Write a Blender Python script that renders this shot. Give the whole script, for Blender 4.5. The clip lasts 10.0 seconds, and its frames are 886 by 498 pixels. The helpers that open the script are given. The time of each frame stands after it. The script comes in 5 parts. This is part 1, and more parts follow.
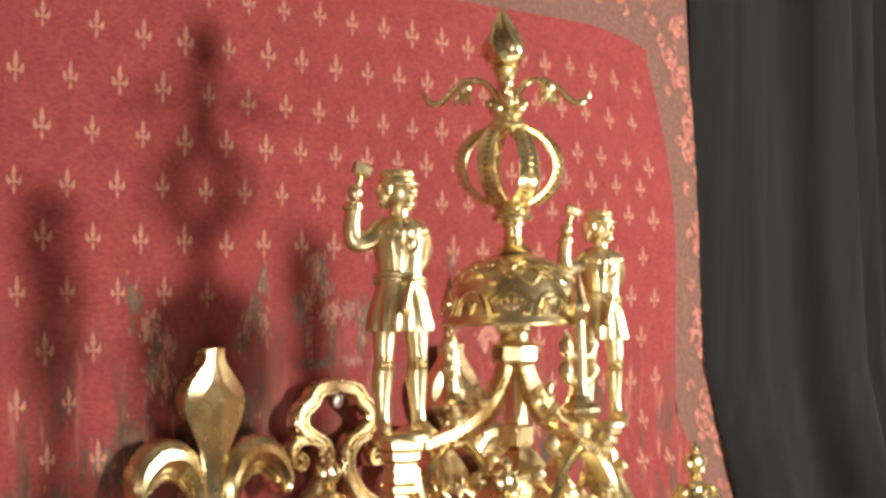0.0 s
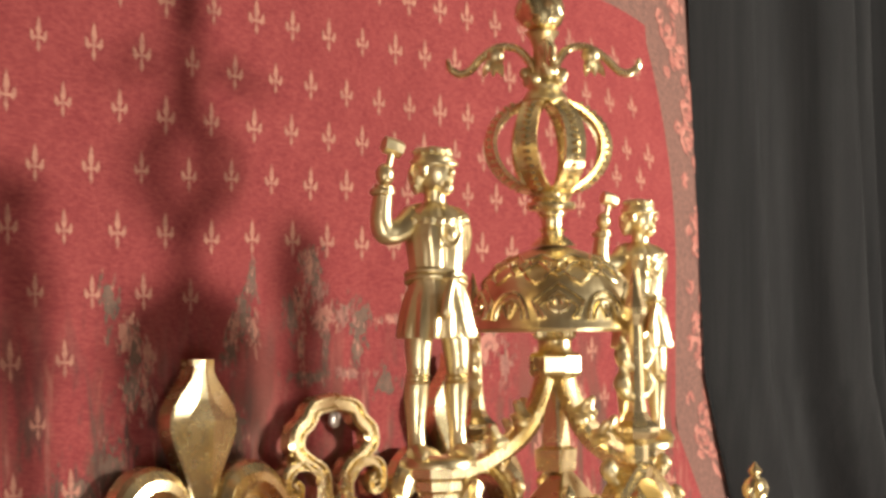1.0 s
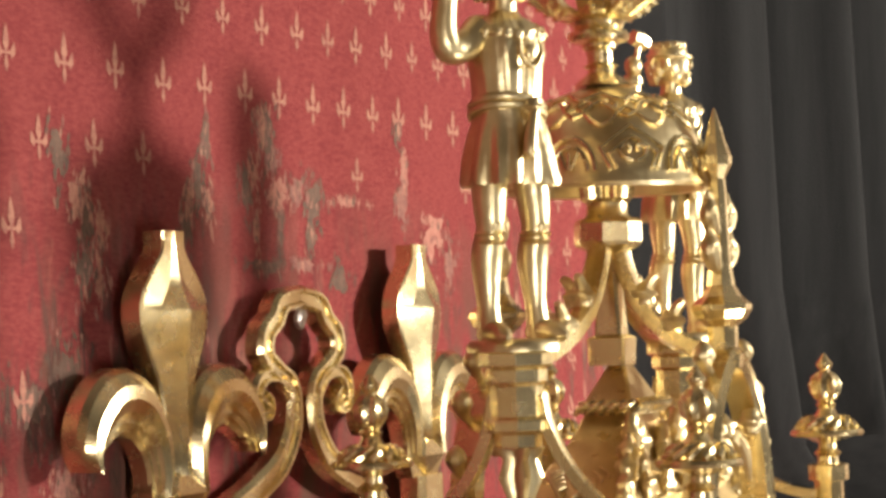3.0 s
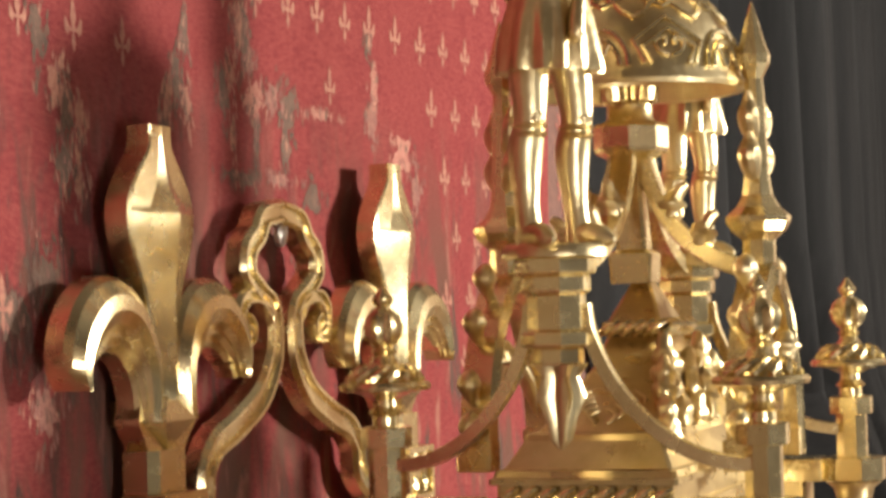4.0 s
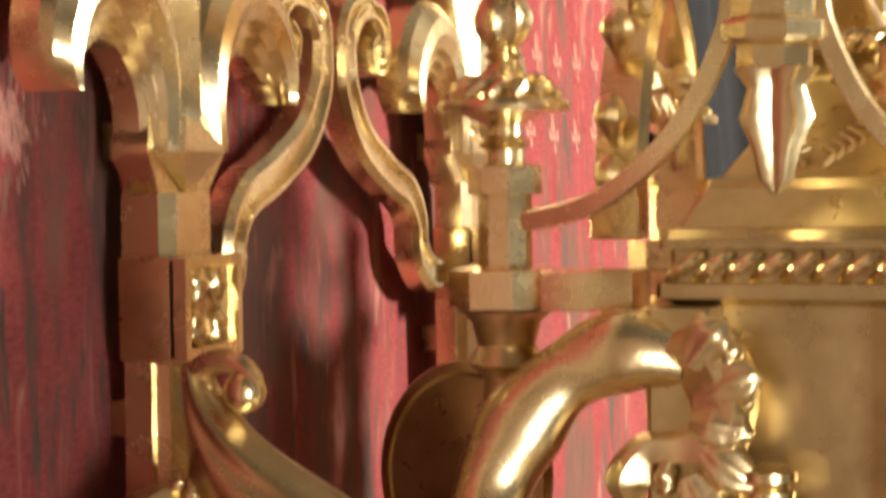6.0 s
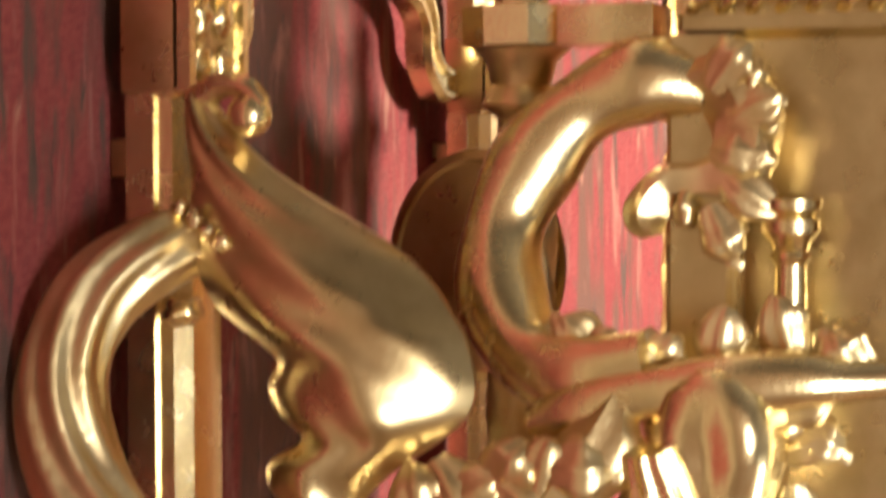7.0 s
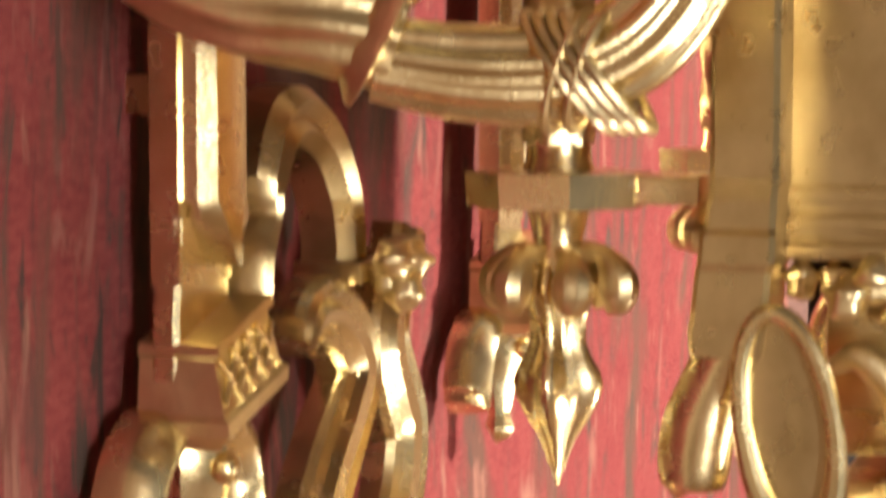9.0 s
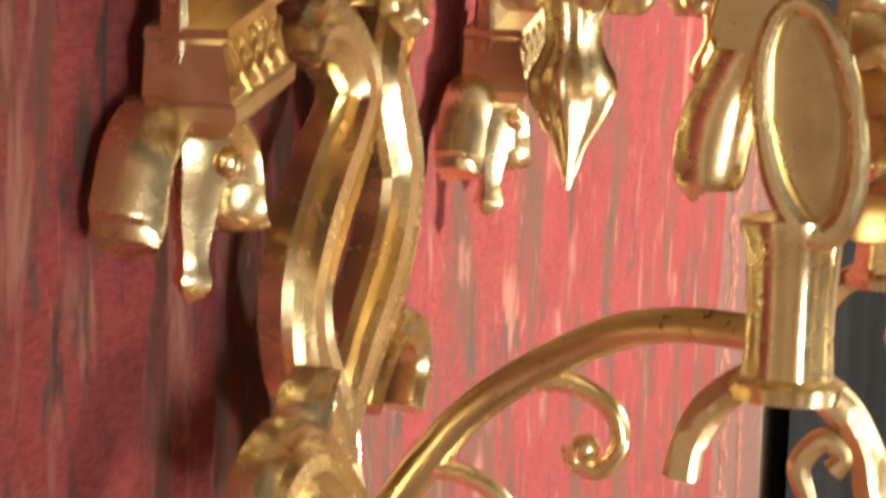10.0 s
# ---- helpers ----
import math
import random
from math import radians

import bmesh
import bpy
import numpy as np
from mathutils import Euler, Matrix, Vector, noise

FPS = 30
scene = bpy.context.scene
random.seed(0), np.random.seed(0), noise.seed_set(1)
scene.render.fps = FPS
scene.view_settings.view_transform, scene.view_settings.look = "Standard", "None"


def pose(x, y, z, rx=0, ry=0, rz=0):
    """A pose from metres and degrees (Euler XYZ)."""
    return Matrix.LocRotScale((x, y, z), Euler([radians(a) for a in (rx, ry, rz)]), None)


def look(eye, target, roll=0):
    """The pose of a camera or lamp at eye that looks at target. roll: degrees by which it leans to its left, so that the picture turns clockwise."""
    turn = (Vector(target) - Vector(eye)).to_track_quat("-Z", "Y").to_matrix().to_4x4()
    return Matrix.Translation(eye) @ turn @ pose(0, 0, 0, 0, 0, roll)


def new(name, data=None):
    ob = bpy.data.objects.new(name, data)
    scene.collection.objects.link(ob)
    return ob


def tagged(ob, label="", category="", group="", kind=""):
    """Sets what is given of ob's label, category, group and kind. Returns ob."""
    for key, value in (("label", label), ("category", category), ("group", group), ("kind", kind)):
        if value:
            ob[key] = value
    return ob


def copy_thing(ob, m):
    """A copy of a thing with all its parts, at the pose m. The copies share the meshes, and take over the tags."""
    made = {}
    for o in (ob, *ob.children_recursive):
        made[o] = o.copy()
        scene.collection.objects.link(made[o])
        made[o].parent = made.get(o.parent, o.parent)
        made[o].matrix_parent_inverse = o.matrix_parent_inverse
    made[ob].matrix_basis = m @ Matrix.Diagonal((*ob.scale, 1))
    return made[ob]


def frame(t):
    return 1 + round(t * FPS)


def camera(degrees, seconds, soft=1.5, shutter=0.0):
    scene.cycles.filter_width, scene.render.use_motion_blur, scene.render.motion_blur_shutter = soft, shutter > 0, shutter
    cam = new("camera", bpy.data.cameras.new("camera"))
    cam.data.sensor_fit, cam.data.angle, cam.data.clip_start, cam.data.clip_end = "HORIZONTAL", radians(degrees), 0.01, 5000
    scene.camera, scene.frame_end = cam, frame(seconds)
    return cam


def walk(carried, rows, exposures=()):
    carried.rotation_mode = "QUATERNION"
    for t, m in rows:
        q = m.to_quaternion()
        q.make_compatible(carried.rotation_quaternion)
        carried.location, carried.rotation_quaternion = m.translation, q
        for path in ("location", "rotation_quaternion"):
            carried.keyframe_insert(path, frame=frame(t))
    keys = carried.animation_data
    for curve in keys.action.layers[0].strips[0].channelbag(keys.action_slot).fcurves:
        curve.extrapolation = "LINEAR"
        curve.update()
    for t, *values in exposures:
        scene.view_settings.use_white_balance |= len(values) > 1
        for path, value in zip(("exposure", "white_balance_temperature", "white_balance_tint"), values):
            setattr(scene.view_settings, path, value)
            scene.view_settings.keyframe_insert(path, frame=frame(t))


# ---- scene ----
cam = camera(24.23, 10.0, soft=3.2, shutter=0.6)
EXPOSURES = [(0.0, 0.04), (2.0, 0.06), (4.0, 0.06), (5.0, 0.20), (6.5, 0.88), (7.5, 0.74), (8.0, 0.60), (9.0, 0.72), (10.0, 0.76)]
PATH = [
    (0, (-0.8776, -0.8388, 1.5613), (-0.1154, -0.1925, 1.5989), -0.42),
    (0.5, (-0.8522, -0.7518, 1.5620), (-0.0655, -0.1360, 1.6053), -0.62),
    (1, (-0.8111, -0.6647, 1.5600), (0.0002, -0.0815, 1.6022), -0.62),
    (1.5, (-0.7695, -0.5833, 1.5558), (0.0737, -0.0475, 1.5981), -0.62),
    (2, (-0.7579, -0.5178, 1.5387), (0.1112, -0.0247, 1.5784), -1.13),
    (3.5, (-0.7064, -0.3625, 1.5000), (0.2197, 0.0130, 1.5384), -2.05),
    (4, (-0.6839, -0.3226, 1.4872), (0.2561, 0.0168, 1.5205), -1.70),
    (4.5, (-0.6460, -0.2947, 1.4792), (0.2994, 0.0299, 1.5097), -1.00),
    (5, (-0.5864, -0.2599, 1.4711), (0.3561, 0.0741, 1.4835), -1.18),
    (6.5, (-0.4984, -0.2048, 1.4330), (0.4521, 0.1014, 1.3801), -0.59),
    (7, (-0.4975, -0.2061, 1.4013), (0.4500, 0.1103, 1.3542), -0.15),
    (7.5, (-0.4978, -0.2032, 1.3705), (0.4472, 0.1214, 1.3298), 0.02),
    (8, (-0.4908, -0.2065, 1.3425), (0.4516, 0.1254, 1.3010), -0.45),
    (8.5, (-0.4886, -0.2045, 1.3224), (0.4545, 0.1220, 1.2592), -0.41),
    (9, (-0.4838, -0.1997, 1.3006), (0.4580, 0.1278, 1.2243), -0.04),
    (9.5, (-0.4797, -0.1939, 1.2676), (0.4654, 0.1208, 1.1791), 0.95),
    (10, (-0.4831, -0.1868, 1.2558), (0.4633, 0.1149, 1.1402), 1.89),
]
walk(cam, [(t, look(e, g, r)) for t, e, g, r in PATH], EXPOSURES)

# ---- world and light ----
scene.world = bpy.data.worlds.new("room_air")
scene.world.use_nodes = True
scene.world.node_tree.nodes["Background"].inputs["Color"].default_value = (0.9, 0.85, 0.8, 1)
scene.world.node_tree.nodes["Background"].inputs["Strength"].default_value = 0.012


def area(name, at_, target, sx, sy, watts, colour):
    d = bpy.data.lights.new(name, "AREA")
    d.shape, d.size, d.size_y, d.energy, d.color = "RECTANGLE", sx, sy, watts, colour
    ob = new(name, d)
    ob.matrix_world = look(at_, target)
    return ob


def bulb(name, at_, radius, watts, colour):
    d = bpy.data.lights.new(name, "POINT")
    d.shadow_soft_size, d.energy, d.color = radius, watts, colour
    ob = new(name, d)
    ob.location = at_
    return ob


bulb("key_lamp", (0.66, -1.16, 1.70), 0.085, 135, (1.0, 0.93, 0.84))
# added fill with no known source, brightens the lower rug and brass
bulb("low_fill", (0.06, -0.82, 0.84), 0.08, 10, (1.0, 0.93, 0.84))
side = area("side_lamp", (-1.05, -0.95, 1.20), (-0.1, -0.1, 1.27), 0.20, 0.50, 1.05, (1.0, 0.95, 0.88))
side.data.spread = radians(60)

# ---- materials ----


def nodes_of(name):
    m = bpy.data.materials.new(name)
    m.use_nodes = True
    nt = m.node_tree
    return m, nt, nt.nodes["Principled BSDF"]


def noise_node(nt, scale, detail=4.0, rough=0.55, vec=None):
    n = nt.nodes.new("ShaderNodeTexNoise")
    n.inputs["Scale"].default_value, n.inputs["Detail"].default_value = scale, detail
    n.inputs["Roughness"].default_value = rough
    if vec is not None:
        nt.links.new(vec, n.inputs["Vector"])
    return n.outputs["Fac"]


def ramp(nt, fac, stops):
    r = nt.nodes.new("ShaderNodeValToRGB")
    while len(r.color_ramp.elements) < len(stops):
        r.color_ramp.elements.new(0.5)
    for e, (p, c) in zip(r.color_ramp.elements, stops):
        e.position, e.color = p, (*c, 1)
    nt.links.new(fac, r.inputs["Fac"])
    return r.outputs["Color"]


def bump(nt, bsdf, fac, strength, dist):
    b = nt.nodes.new("ShaderNodeBump")
    b.inputs["Strength"].default_value, b.inputs["Distance"].default_value = strength, dist
    nt.links.new(fac, b.inputs["Height"])
    nt.links.new(b.outputs["Normal"], bsdf.inputs["Normal"])
    return b


def coords(nt, scale=(1, 1, 1)):
    tc = nt.nodes.new("ShaderNodeTexCoord")
    mp = nt.nodes.new("ShaderNodeMapping")
    mp.inputs["Scale"].default_value = scale
    nt.links.new(tc.outputs["Object"], mp.inputs["Vector"])
    return mp.outputs["Vector"]


def mixc(nt, fac, a, b):
    m = nt.nodes.new("ShaderNodeMix")
    m.data_type = "RGBA"
    nt.links.new(fac, m.inputs[0])
    for s_, v in ((m.inputs[6], a), (m.inputs[7], b)):
        if isinstance(v, tuple):
            s_.default_value = (*v, 1)
        else:
            nt.links.new(v, s_)
    return m.outputs[2]


def brass(name, base, dark, rough, grain=0.15, size=900.0):
    m, nt, b = nodes_of(name)
    v = coords(nt)
    big = noise_node(nt, 45, 5, 0.6, v)
    col = ramp(nt, big, [(0.3, dark), (0.62, base)])
    nt.links.new(col, b.inputs["Base Color"])
    b.inputs["Metallic"].default_value = 1.0
    mr = nt.nodes.new("ShaderNodeMapRange")
    mr.inputs["To Min"].default_value, mr.inputs["To Max"].default_value = rough * 0.7, rough * 1.5
    nt.links.new(noise_node(nt, 130, 4, 0.6, v), mr.inputs["Value"])
    nt.links.new(mr.outputs["Result"], b.inputs["Roughness"])
    bump(nt, b, noise_node(nt, size, 2, 0.5, v), grain, 0.0004)
    return m


BRASS = brass("polished_brass", (0.88, 0.765, 0.46), (0.74, 0.60, 0.32), 0.235)
CAST = brass("cast_brass", (0.86, 0.745, 0.45), (0.60, 0.455, 0.225), 0.32, 0.55, 330.0)
SATIN = brass("satin_brass", (0.69, 0.565, 0.315), (0.49, 0.38, 0.19), 0.27, 0.08, 700.0)
STEEL = brass("steel", (0.62, 0.60, 0.57), (0.45, 0.43, 0.40), 0.3)


def rug_material():
    m, nt, b = nodes_of("woven_red_wool")
    v = coords(nt)
    base = ramp(nt, noise_node(nt, 40, 6, 0.65, v), [(0.25, (0.19, 0.030, 0.033)), (0.75, (0.32, 0.075, 0.066))])
    thread = ramp(nt, noise_node(nt, 260, 3, 0.7, coords(nt, (1, 1, 4.0))), [(0.35, (0.18, 0.024, 0.028)), (0.7, (0.34, 0.080, 0.070))])
    mx = nt.nodes.new("ShaderNodeMix")
    mx.data_type = "RGBA"
    mx.inputs[0].default_value = 0.6
    nt.links.new(base, mx.inputs[6])
    nt.links.new(thread, mx.inputs[7])
    red = mx.outputs[2]
    # woven scene of the lower half: olive, grey and cream shapes
    low = nt.nodes.new("ShaderNodeMapRange")
    sep = nt.nodes.new("ShaderNodeSeparateXYZ")
    nt.links.new(v, sep.inputs[0])
    nt.links.new(sep.outputs["Z"], low.inputs["Value"])
    low.inputs["From Min"].default_value, low.inputs["From Max"].default_value = 1.03, 0.95
    low.inputs["To Min"].default_value, low.inputs["To Max"].default_value = 0.0, 1.0
    vs = coords(nt, (1.0, 1.0, 0.26))

    side = nt.nodes.new("ShaderNodeMapRange")
    nt.links.new(sep.outputs["X"], side.inputs["Value"])
    side.inputs["From Min"].default_value, side.inputs["From Max"].default_value = 0.06, -0.10
    busy = nt.nodes.new("ShaderNodeMath")
    busy.operation = "MULTIPLY"
    nt.links.new(side.outputs["Result"], busy.inputs[0])
    nt.links.new(low.outputs["Result"], busy.inputs[1])

    def layer(col_in, colour, scale, cut, seed, where=low.outputs["Result"]):
        n = nt.nodes.new("ShaderNodeTexNoise")
        n.noise_dimensions = "4D"
        n.inputs["W"].default_value = seed
        n.inputs["Scale"].default_value, n.inputs["Detail"].default_value = scale, 5
        n.inputs["Roughness"].default_value, n.inputs["Distortion"].default_value = 0.6, 0.8
        nt.links.new(vs, n.inputs["Vector"])
        k = nt.nodes.new("ShaderNodeMapRange")
        k.inputs["From Min"].default_value, k.inputs["From Max"].default_value = cut - 0.02, cut + 0.07
        nt.links.new(n.outputs["Fac"], k.inputs["Value"])
        mul = nt.nodes.new("ShaderNodeMath")
        mul.operation = "MULTIPLY"
        nt.links.new(k.outputs["Result"], mul.inputs[0])
        nt.links.new(where, mul.inputs[1])
        return mixc(nt, mul.outputs[0], col_in, colour)

    c = layer(red, (0.15, 0.07, 0.05), 30, 0.525, 1.0)
    c = layer(c, (0.34, 0.15, 0.11), 60, 0.59, 4.0)
    c = layer(c, (0.10, 0.065, 0.05), 75, 0.58, 9.0)
    c = layer(c, (0.40, 0.18, 0.12), 120, 0.65, 17.0)
    c = layer(c, (0.08, 0.06, 0.05), 190, 0.64, 23.0)
    c = layer(c, (0.105, 0.058, 0.047), 42, 0.56, 31.0, busy.outputs[0])
    c = layer(c, (0.07, 0.045, 0.037), 130, 0.60, 43.0, busy.outputs[0])
    c = layer(c, (0.30, 0.12, 0.09), 85, 0.61, 37.0, busy.outputs[0])
    nt.links.new(c, b.inputs["Base Color"])
    b.inputs["Roughness"].default_value = 0.95
    b.inputs["Specular IOR Level"].default_value = 0.1
    b.inputs["Sheen Weight"].default_value = 0.02
    bump(nt, b, noise_node(nt, 900, 3, 0.7, coords(nt, (1, 1, 2.2))), 0.8, 0.0012)
    return m


def cloth(name, a, c, scale, stretch=(1, 1, 1), sheen=0.2):
    m, nt, b = nodes_of(name)
    nt.links.new(ramp(nt, noise_node(nt, scale, 5, 0.65, coords(nt, stretch)), [(0.3, a), (0.7, c)]), b.inputs["Base Color"])
    b.inputs["Roughness"].default_value = 0.92
    b.inputs["Sheen Weight"].default_value = sheen * 0.1
    bump(nt, b, noise_node(nt, 800, 2, 0.6, coords(nt)), 0.5, 0.0008)
    return m


RUG = rug_material()
GOLD_WOOL = cloth("tan_wool", (0.24, 0.078, 0.060), (0.42, 0.20, 0.130), 420)
OLIVE_WOOL = cloth("olive_wool", (0.080, 0.045, 0.033), (0.165, 0.092, 0.060), 260)
BORDER_WOOL = cloth("brown_border_wool", (0.085, 0.040, 0.031), (0.190, 0.088, 0.062), 330)
GREY_WOOL = cloth("grey_green_wool", (0.17, 0.06, 0.05), (0.30, 0.13, 0.095), 420)
ROSE_WOOL = cloth("rose_wool", (0.22, 0.062, 0.050), (0.36, 0.140, 0.100), 420)
CREAM_WOOL = cloth("cream_wool", (0.30, 0.095, 0.072), (0.43, 0.20, 0.145), 420)
CURTAIN = cloth("charcoal_cloth", (0.010, 0.0099, 0.0099), (0.024, 0.0236, 0.0230), 70, (1, 1, 0.04), 0.1)
TAN_PLASTER = cloth("tan_plaster", (0.22, 0.165, 0.11), (0.30, 0.235, 0.165), 4, sheen=0.0)
BROWN_PLASTER = cloth("brown_plaster", (0.20, 0.125, 0.085), (0.27, 0.175, 0.12), 3, sheen=0.0)
DARK_SURROUND = cloth("unseen_dark_surround", (0.06, 0.05, 0.04), (0.10, 0.085, 0.07), 5, (1, 1, 0.2), 0.0)
BOARDS = cloth("floor_boards", (0.16, 0.09, 0.05), (0.26, 0.15, 0.08), 6, (1, 8, 1), 0.0)

# ---- mesh tools ----


def thing(name, label, category, at_=(0, 0, 0), group=""):
    ob = new(name)
    ob.location = at_
    ob.empty_display_size = 0.02
    return tagged(ob, label, category, group)


def to_mesh(bm, name, mat, smooth=True, angle=35):
    bmesh.ops.recalc_face_normals(bm, faces=bm.faces)
    me = bpy.data.meshes.new(name)
    bm.to_mesh(me)
    bm.free()
    me.materials.append(mat)
    if smooth:
        me.shade_smooth()
        me.set_sharp_from_angle(angle=radians(angle))
    return me


def part(name, bm, mat, parent, label="", smooth=True, angle=35):
    if name in ("leaf_knob", "leafwork", "bead", "berry", "petal", "boss", "mask", "acanthus_sprig", "leaf_lobe"):
        angle = 75
    ob = new(name, to_mesh(bm, name, mat, smooth, angle))
    ob.parent = parent
    ob.matrix_parent_inverse = Matrix.Identity(4)
    if parent is not None:
        p, off = parent, Vector((0, 0, 0))
        while p is not None:
            off += p.location
            p = p.parent
        ob.data.transform(Matrix.Translation(-off))
    return tagged(ob, label)


def struct(name, bm, mat, label, category, smooth=False):
    return tagged(new(name, to_mesh(bm, name, mat, smooth)), label, category, kind="structure")


def spline(pts, n=8):
    """A smooth run through points of any dimension."""
    p = [np.array(q, float) for q in pts]
    p = [2 * p[0] - p[1]] + p + [2 * p[-1] - p[-2]]
    out = []
    for i in range(1, len(p) - 2):
        for k in range(n):
            t = k / n
            a, b, c, d = p[i - 1:i + 3]
            out.append(0.5 * (2 * b + (c - a) * t + (2 * a - 5 * b + 4 * c - d) * t * t + (3 * b - a - 3 * c + d) * t ** 3))
    out.append(p[-2])
    return out


def add_rings(bm, rings, closed=True, caps=True):
    vs = [[bm.verts.new(tuple(p)) for p in r] for r in rings]
    n = len(vs[0])
    for a, b in zip(vs, vs[1:]):
        for j in range(n if closed else n - 1):
            k = (j + 1) % n
            bm.faces.new((a[j], a[k], b[k], b[j]))
    if caps and closed:
        bm.faces.new(vs[0][::-1])
        bm.faces.new(vs[-1])
    return bm


def lathe(bm, prof, seg=24, at_=(0, 0, 0), turn=0.0, flute=None, lean=None):
    """prof: radius and height, from low to high; flute(r, a, z) may change the radius."""
    rings = []
    for r, z in prof:
        ring = []
        for j in range(seg):
            a = turn + 2 * math.pi * j / seg
            rr = max(flute(r, a, z) if flute else r, 0.00005)
            ring.append((at_[0] + rr * math.cos(a), at_[1] + rr * math.sin(a), at_[2] + z))
        rings.append(ring)
    return add_rings(bm, rings)


def tube(bm, pts, radius, seg=12, n=8, lobes=0, twist=0.0, depth=0.0, flat=1.0, up=(0, 0, 1)):
    """A round or lobed bar along a smooth run; pts may carry a fourth number, the factor of the radius."""
    q = spline([tuple(p) + ((1.0,) if len(p) == 3 else ()) for p in pts], n)
    pos = [Vector(p[:3]) for p in q]
    nrm = Vector(up)
    rings = []
    for i, p in enumerate(pos):
        tan = (pos[min(i + 1, len(pos) - 1)] - pos[max(i - 1, 0)]).normalized()
        nrm = (nrm - tan * nrm.dot(tan))
        nrm = nrm.normalized() if nrm.length > 1e-6 else tan.orthogonal().normalized()
        bi = tan.cross(nrm)
        r = radius * max(q[i][3], 0.02)
        ring = []
        for j in range(seg):
            a = 2 * math.pi * j / seg
            rr = r * (1 + depth * math.cos(lobes * (a + twist * i / n))) if lobes else r
            ring.append(p + nrm * (rr * math.cos(a)) + bi * (rr * flat * math.sin(a)))
        rings.append(ring)
    return add_rings(bm, rings)


def strap(bm, pts, section, axis=(0, 1, 0), n=14):
    """A moulded bar along a run: section holds (across, along axis); pts may carry a width factor."""
    q = spline([tuple(p) + ((1.0,) if len(p) == 3 else ()) for p in pts], n)
    pos = [Vector(p[:3]) for p in q]
    ax = Vector(axis).normalized()
    rings = []
    for i, p in enumerate(pos):
        tan = (pos[min(i + 1, len(pos) - 1)] - pos[max(i - 1, 0)])
        tan = (tan - ax * tan.dot(ax)).normalized()
        side = tan.cross(ax)
        rings.append([p + side * (s * q[i][3]) + ax * y for s, y in section])
    return add_rings(bm, rings)


def block(bm, lo, hi, bev=0.0008):
    r = bmesh.ops.create_cube(bm, size=1)
    for v in r["verts"]:
        v.co = Vector([lo[i] + (hi[i] - lo[i]) * (v.co[i] + 0.5) for i in range(3)])
    if bev:
        es = list({e for v in r["verts"] for e in v.link_edges})
        bmesh.ops.bevel(bm, geom=es, offset=bev, segments=2, affect="EDGES", profile=0.6)
    return bm


def ball(bm, c, r, seg=14, sx=1.0, sy=1.0, sz=1.0):
    prof = [(math.sin(math.pi * k / 8), -math.cos(math.pi * k / 8)) for k in range(9)]
    rings = [[(c[0] + r * sx * a * math.cos(2 * math.pi * j / seg), c[1] + r * sy * a * math.sin(2 * math.pi * j / seg), c[2] + r * sz * b)
              for j in range(seg)] for a, b in ((max(a, 0.01), b) for a, b in prof)]
    return add_rings(bm, rings)


def loft_rect(bm, rows, chamfer=0.0011):
    """rows: z, x low, x high, y low, y high; the upright edges are taken off a little."""
    rings = []
    for z, a, b, c, d in rows:
        e = min(chamfer, 0.22 * (b - a), 0.22 * (d - c))
        rings.append([(a + e, c, z), (b - e, c, z), (b, c + e, z), (b, d - e, z), (b - e, d, z), (a + e, d, z), (a, d - e, z), (a, c + e, z)])
    return add_rings(bm, rings)



def lump(bm, c, r, seed, sx=1.0, sy=1.0, sz=1.0):
    """A rounded uneven knob of cast leafwork."""
    k = bmesh.ops.create_icosphere(bm, subdivisions=3, radius=1.0)
    for v in k["verts"]:
        d = 1 + 0.28 * noise.noise(v.co * 1.6 + Vector((seed * 3.1, seed, 0))) + 0.12 * math.sin(7 * v.co.z + seed)
        v.co = Vector((c[0] + r * sx * d * v.co.x, c[1] + r * sy * d * v.co.y, c[2] + r * sz * d * v.co.z))
    return bm


# ---- the room ----
def wave_y(x, z):
    """The gentle hang of the rug in front of its wall."""
    return -0.003 + 0.0022 * math.sin(9.0 * x + 1.3 * z) + 0.0015 * math.sin(17 * z + 4 * x)


# unseen left of the rug; its tan is set for the brass to reflect
bm = bmesh.new()
block(bm, (-1.4, 0.012, 0), (1.9, 0.16, 2.6), 0)
struct("wall_north", bm, TAN_PLASTER, "plain tan plaster wall behind the hanging rug", "wall")
# side walls, south wall and ceiling are unseen, toned for bounce and reflections
bm = bmesh.new()
block(bm, (-1.56, -2.3, 0), (-1.4, 0.012, 2.6), 0)
struct("wall_west", bm, BROWN_PLASTER, "unseen brown side wall added to hold down bounced light", "wall")
bm = bmesh.new()
block(bm, (1.9, -2.3, 0), (2.06, 0.012, 2.6), 0)
struct("wall_east", bm, BROWN_PLASTER, "unseen brown side wall added to hold down bounced light", "wall")
bm = bmesh.new()
block(bm, (-1.56, -2.46, 0), (2.06, -2.3, 2.6), 0)
struct("wall_south", bm, DARK_SURROUND, "unseen dark wall added for the brass to reflect", "wall")
bm = bmesh.new()
block(bm, (-1.56, -2.46, 2.6), (2.06, 0.16, 2.7), 0)
struct("ceiling", bm, DARK_SURROUND, "unseen dark ceiling added to hold down bounced light", "ceiling")
bm = bmesh.new()
block(bm, (-1.56, -2.46, -0.1), (2.06, 0.16, 0.0), 0)
struct("floor", bm, BOARDS, "brown boarded floor of the room", "floor")

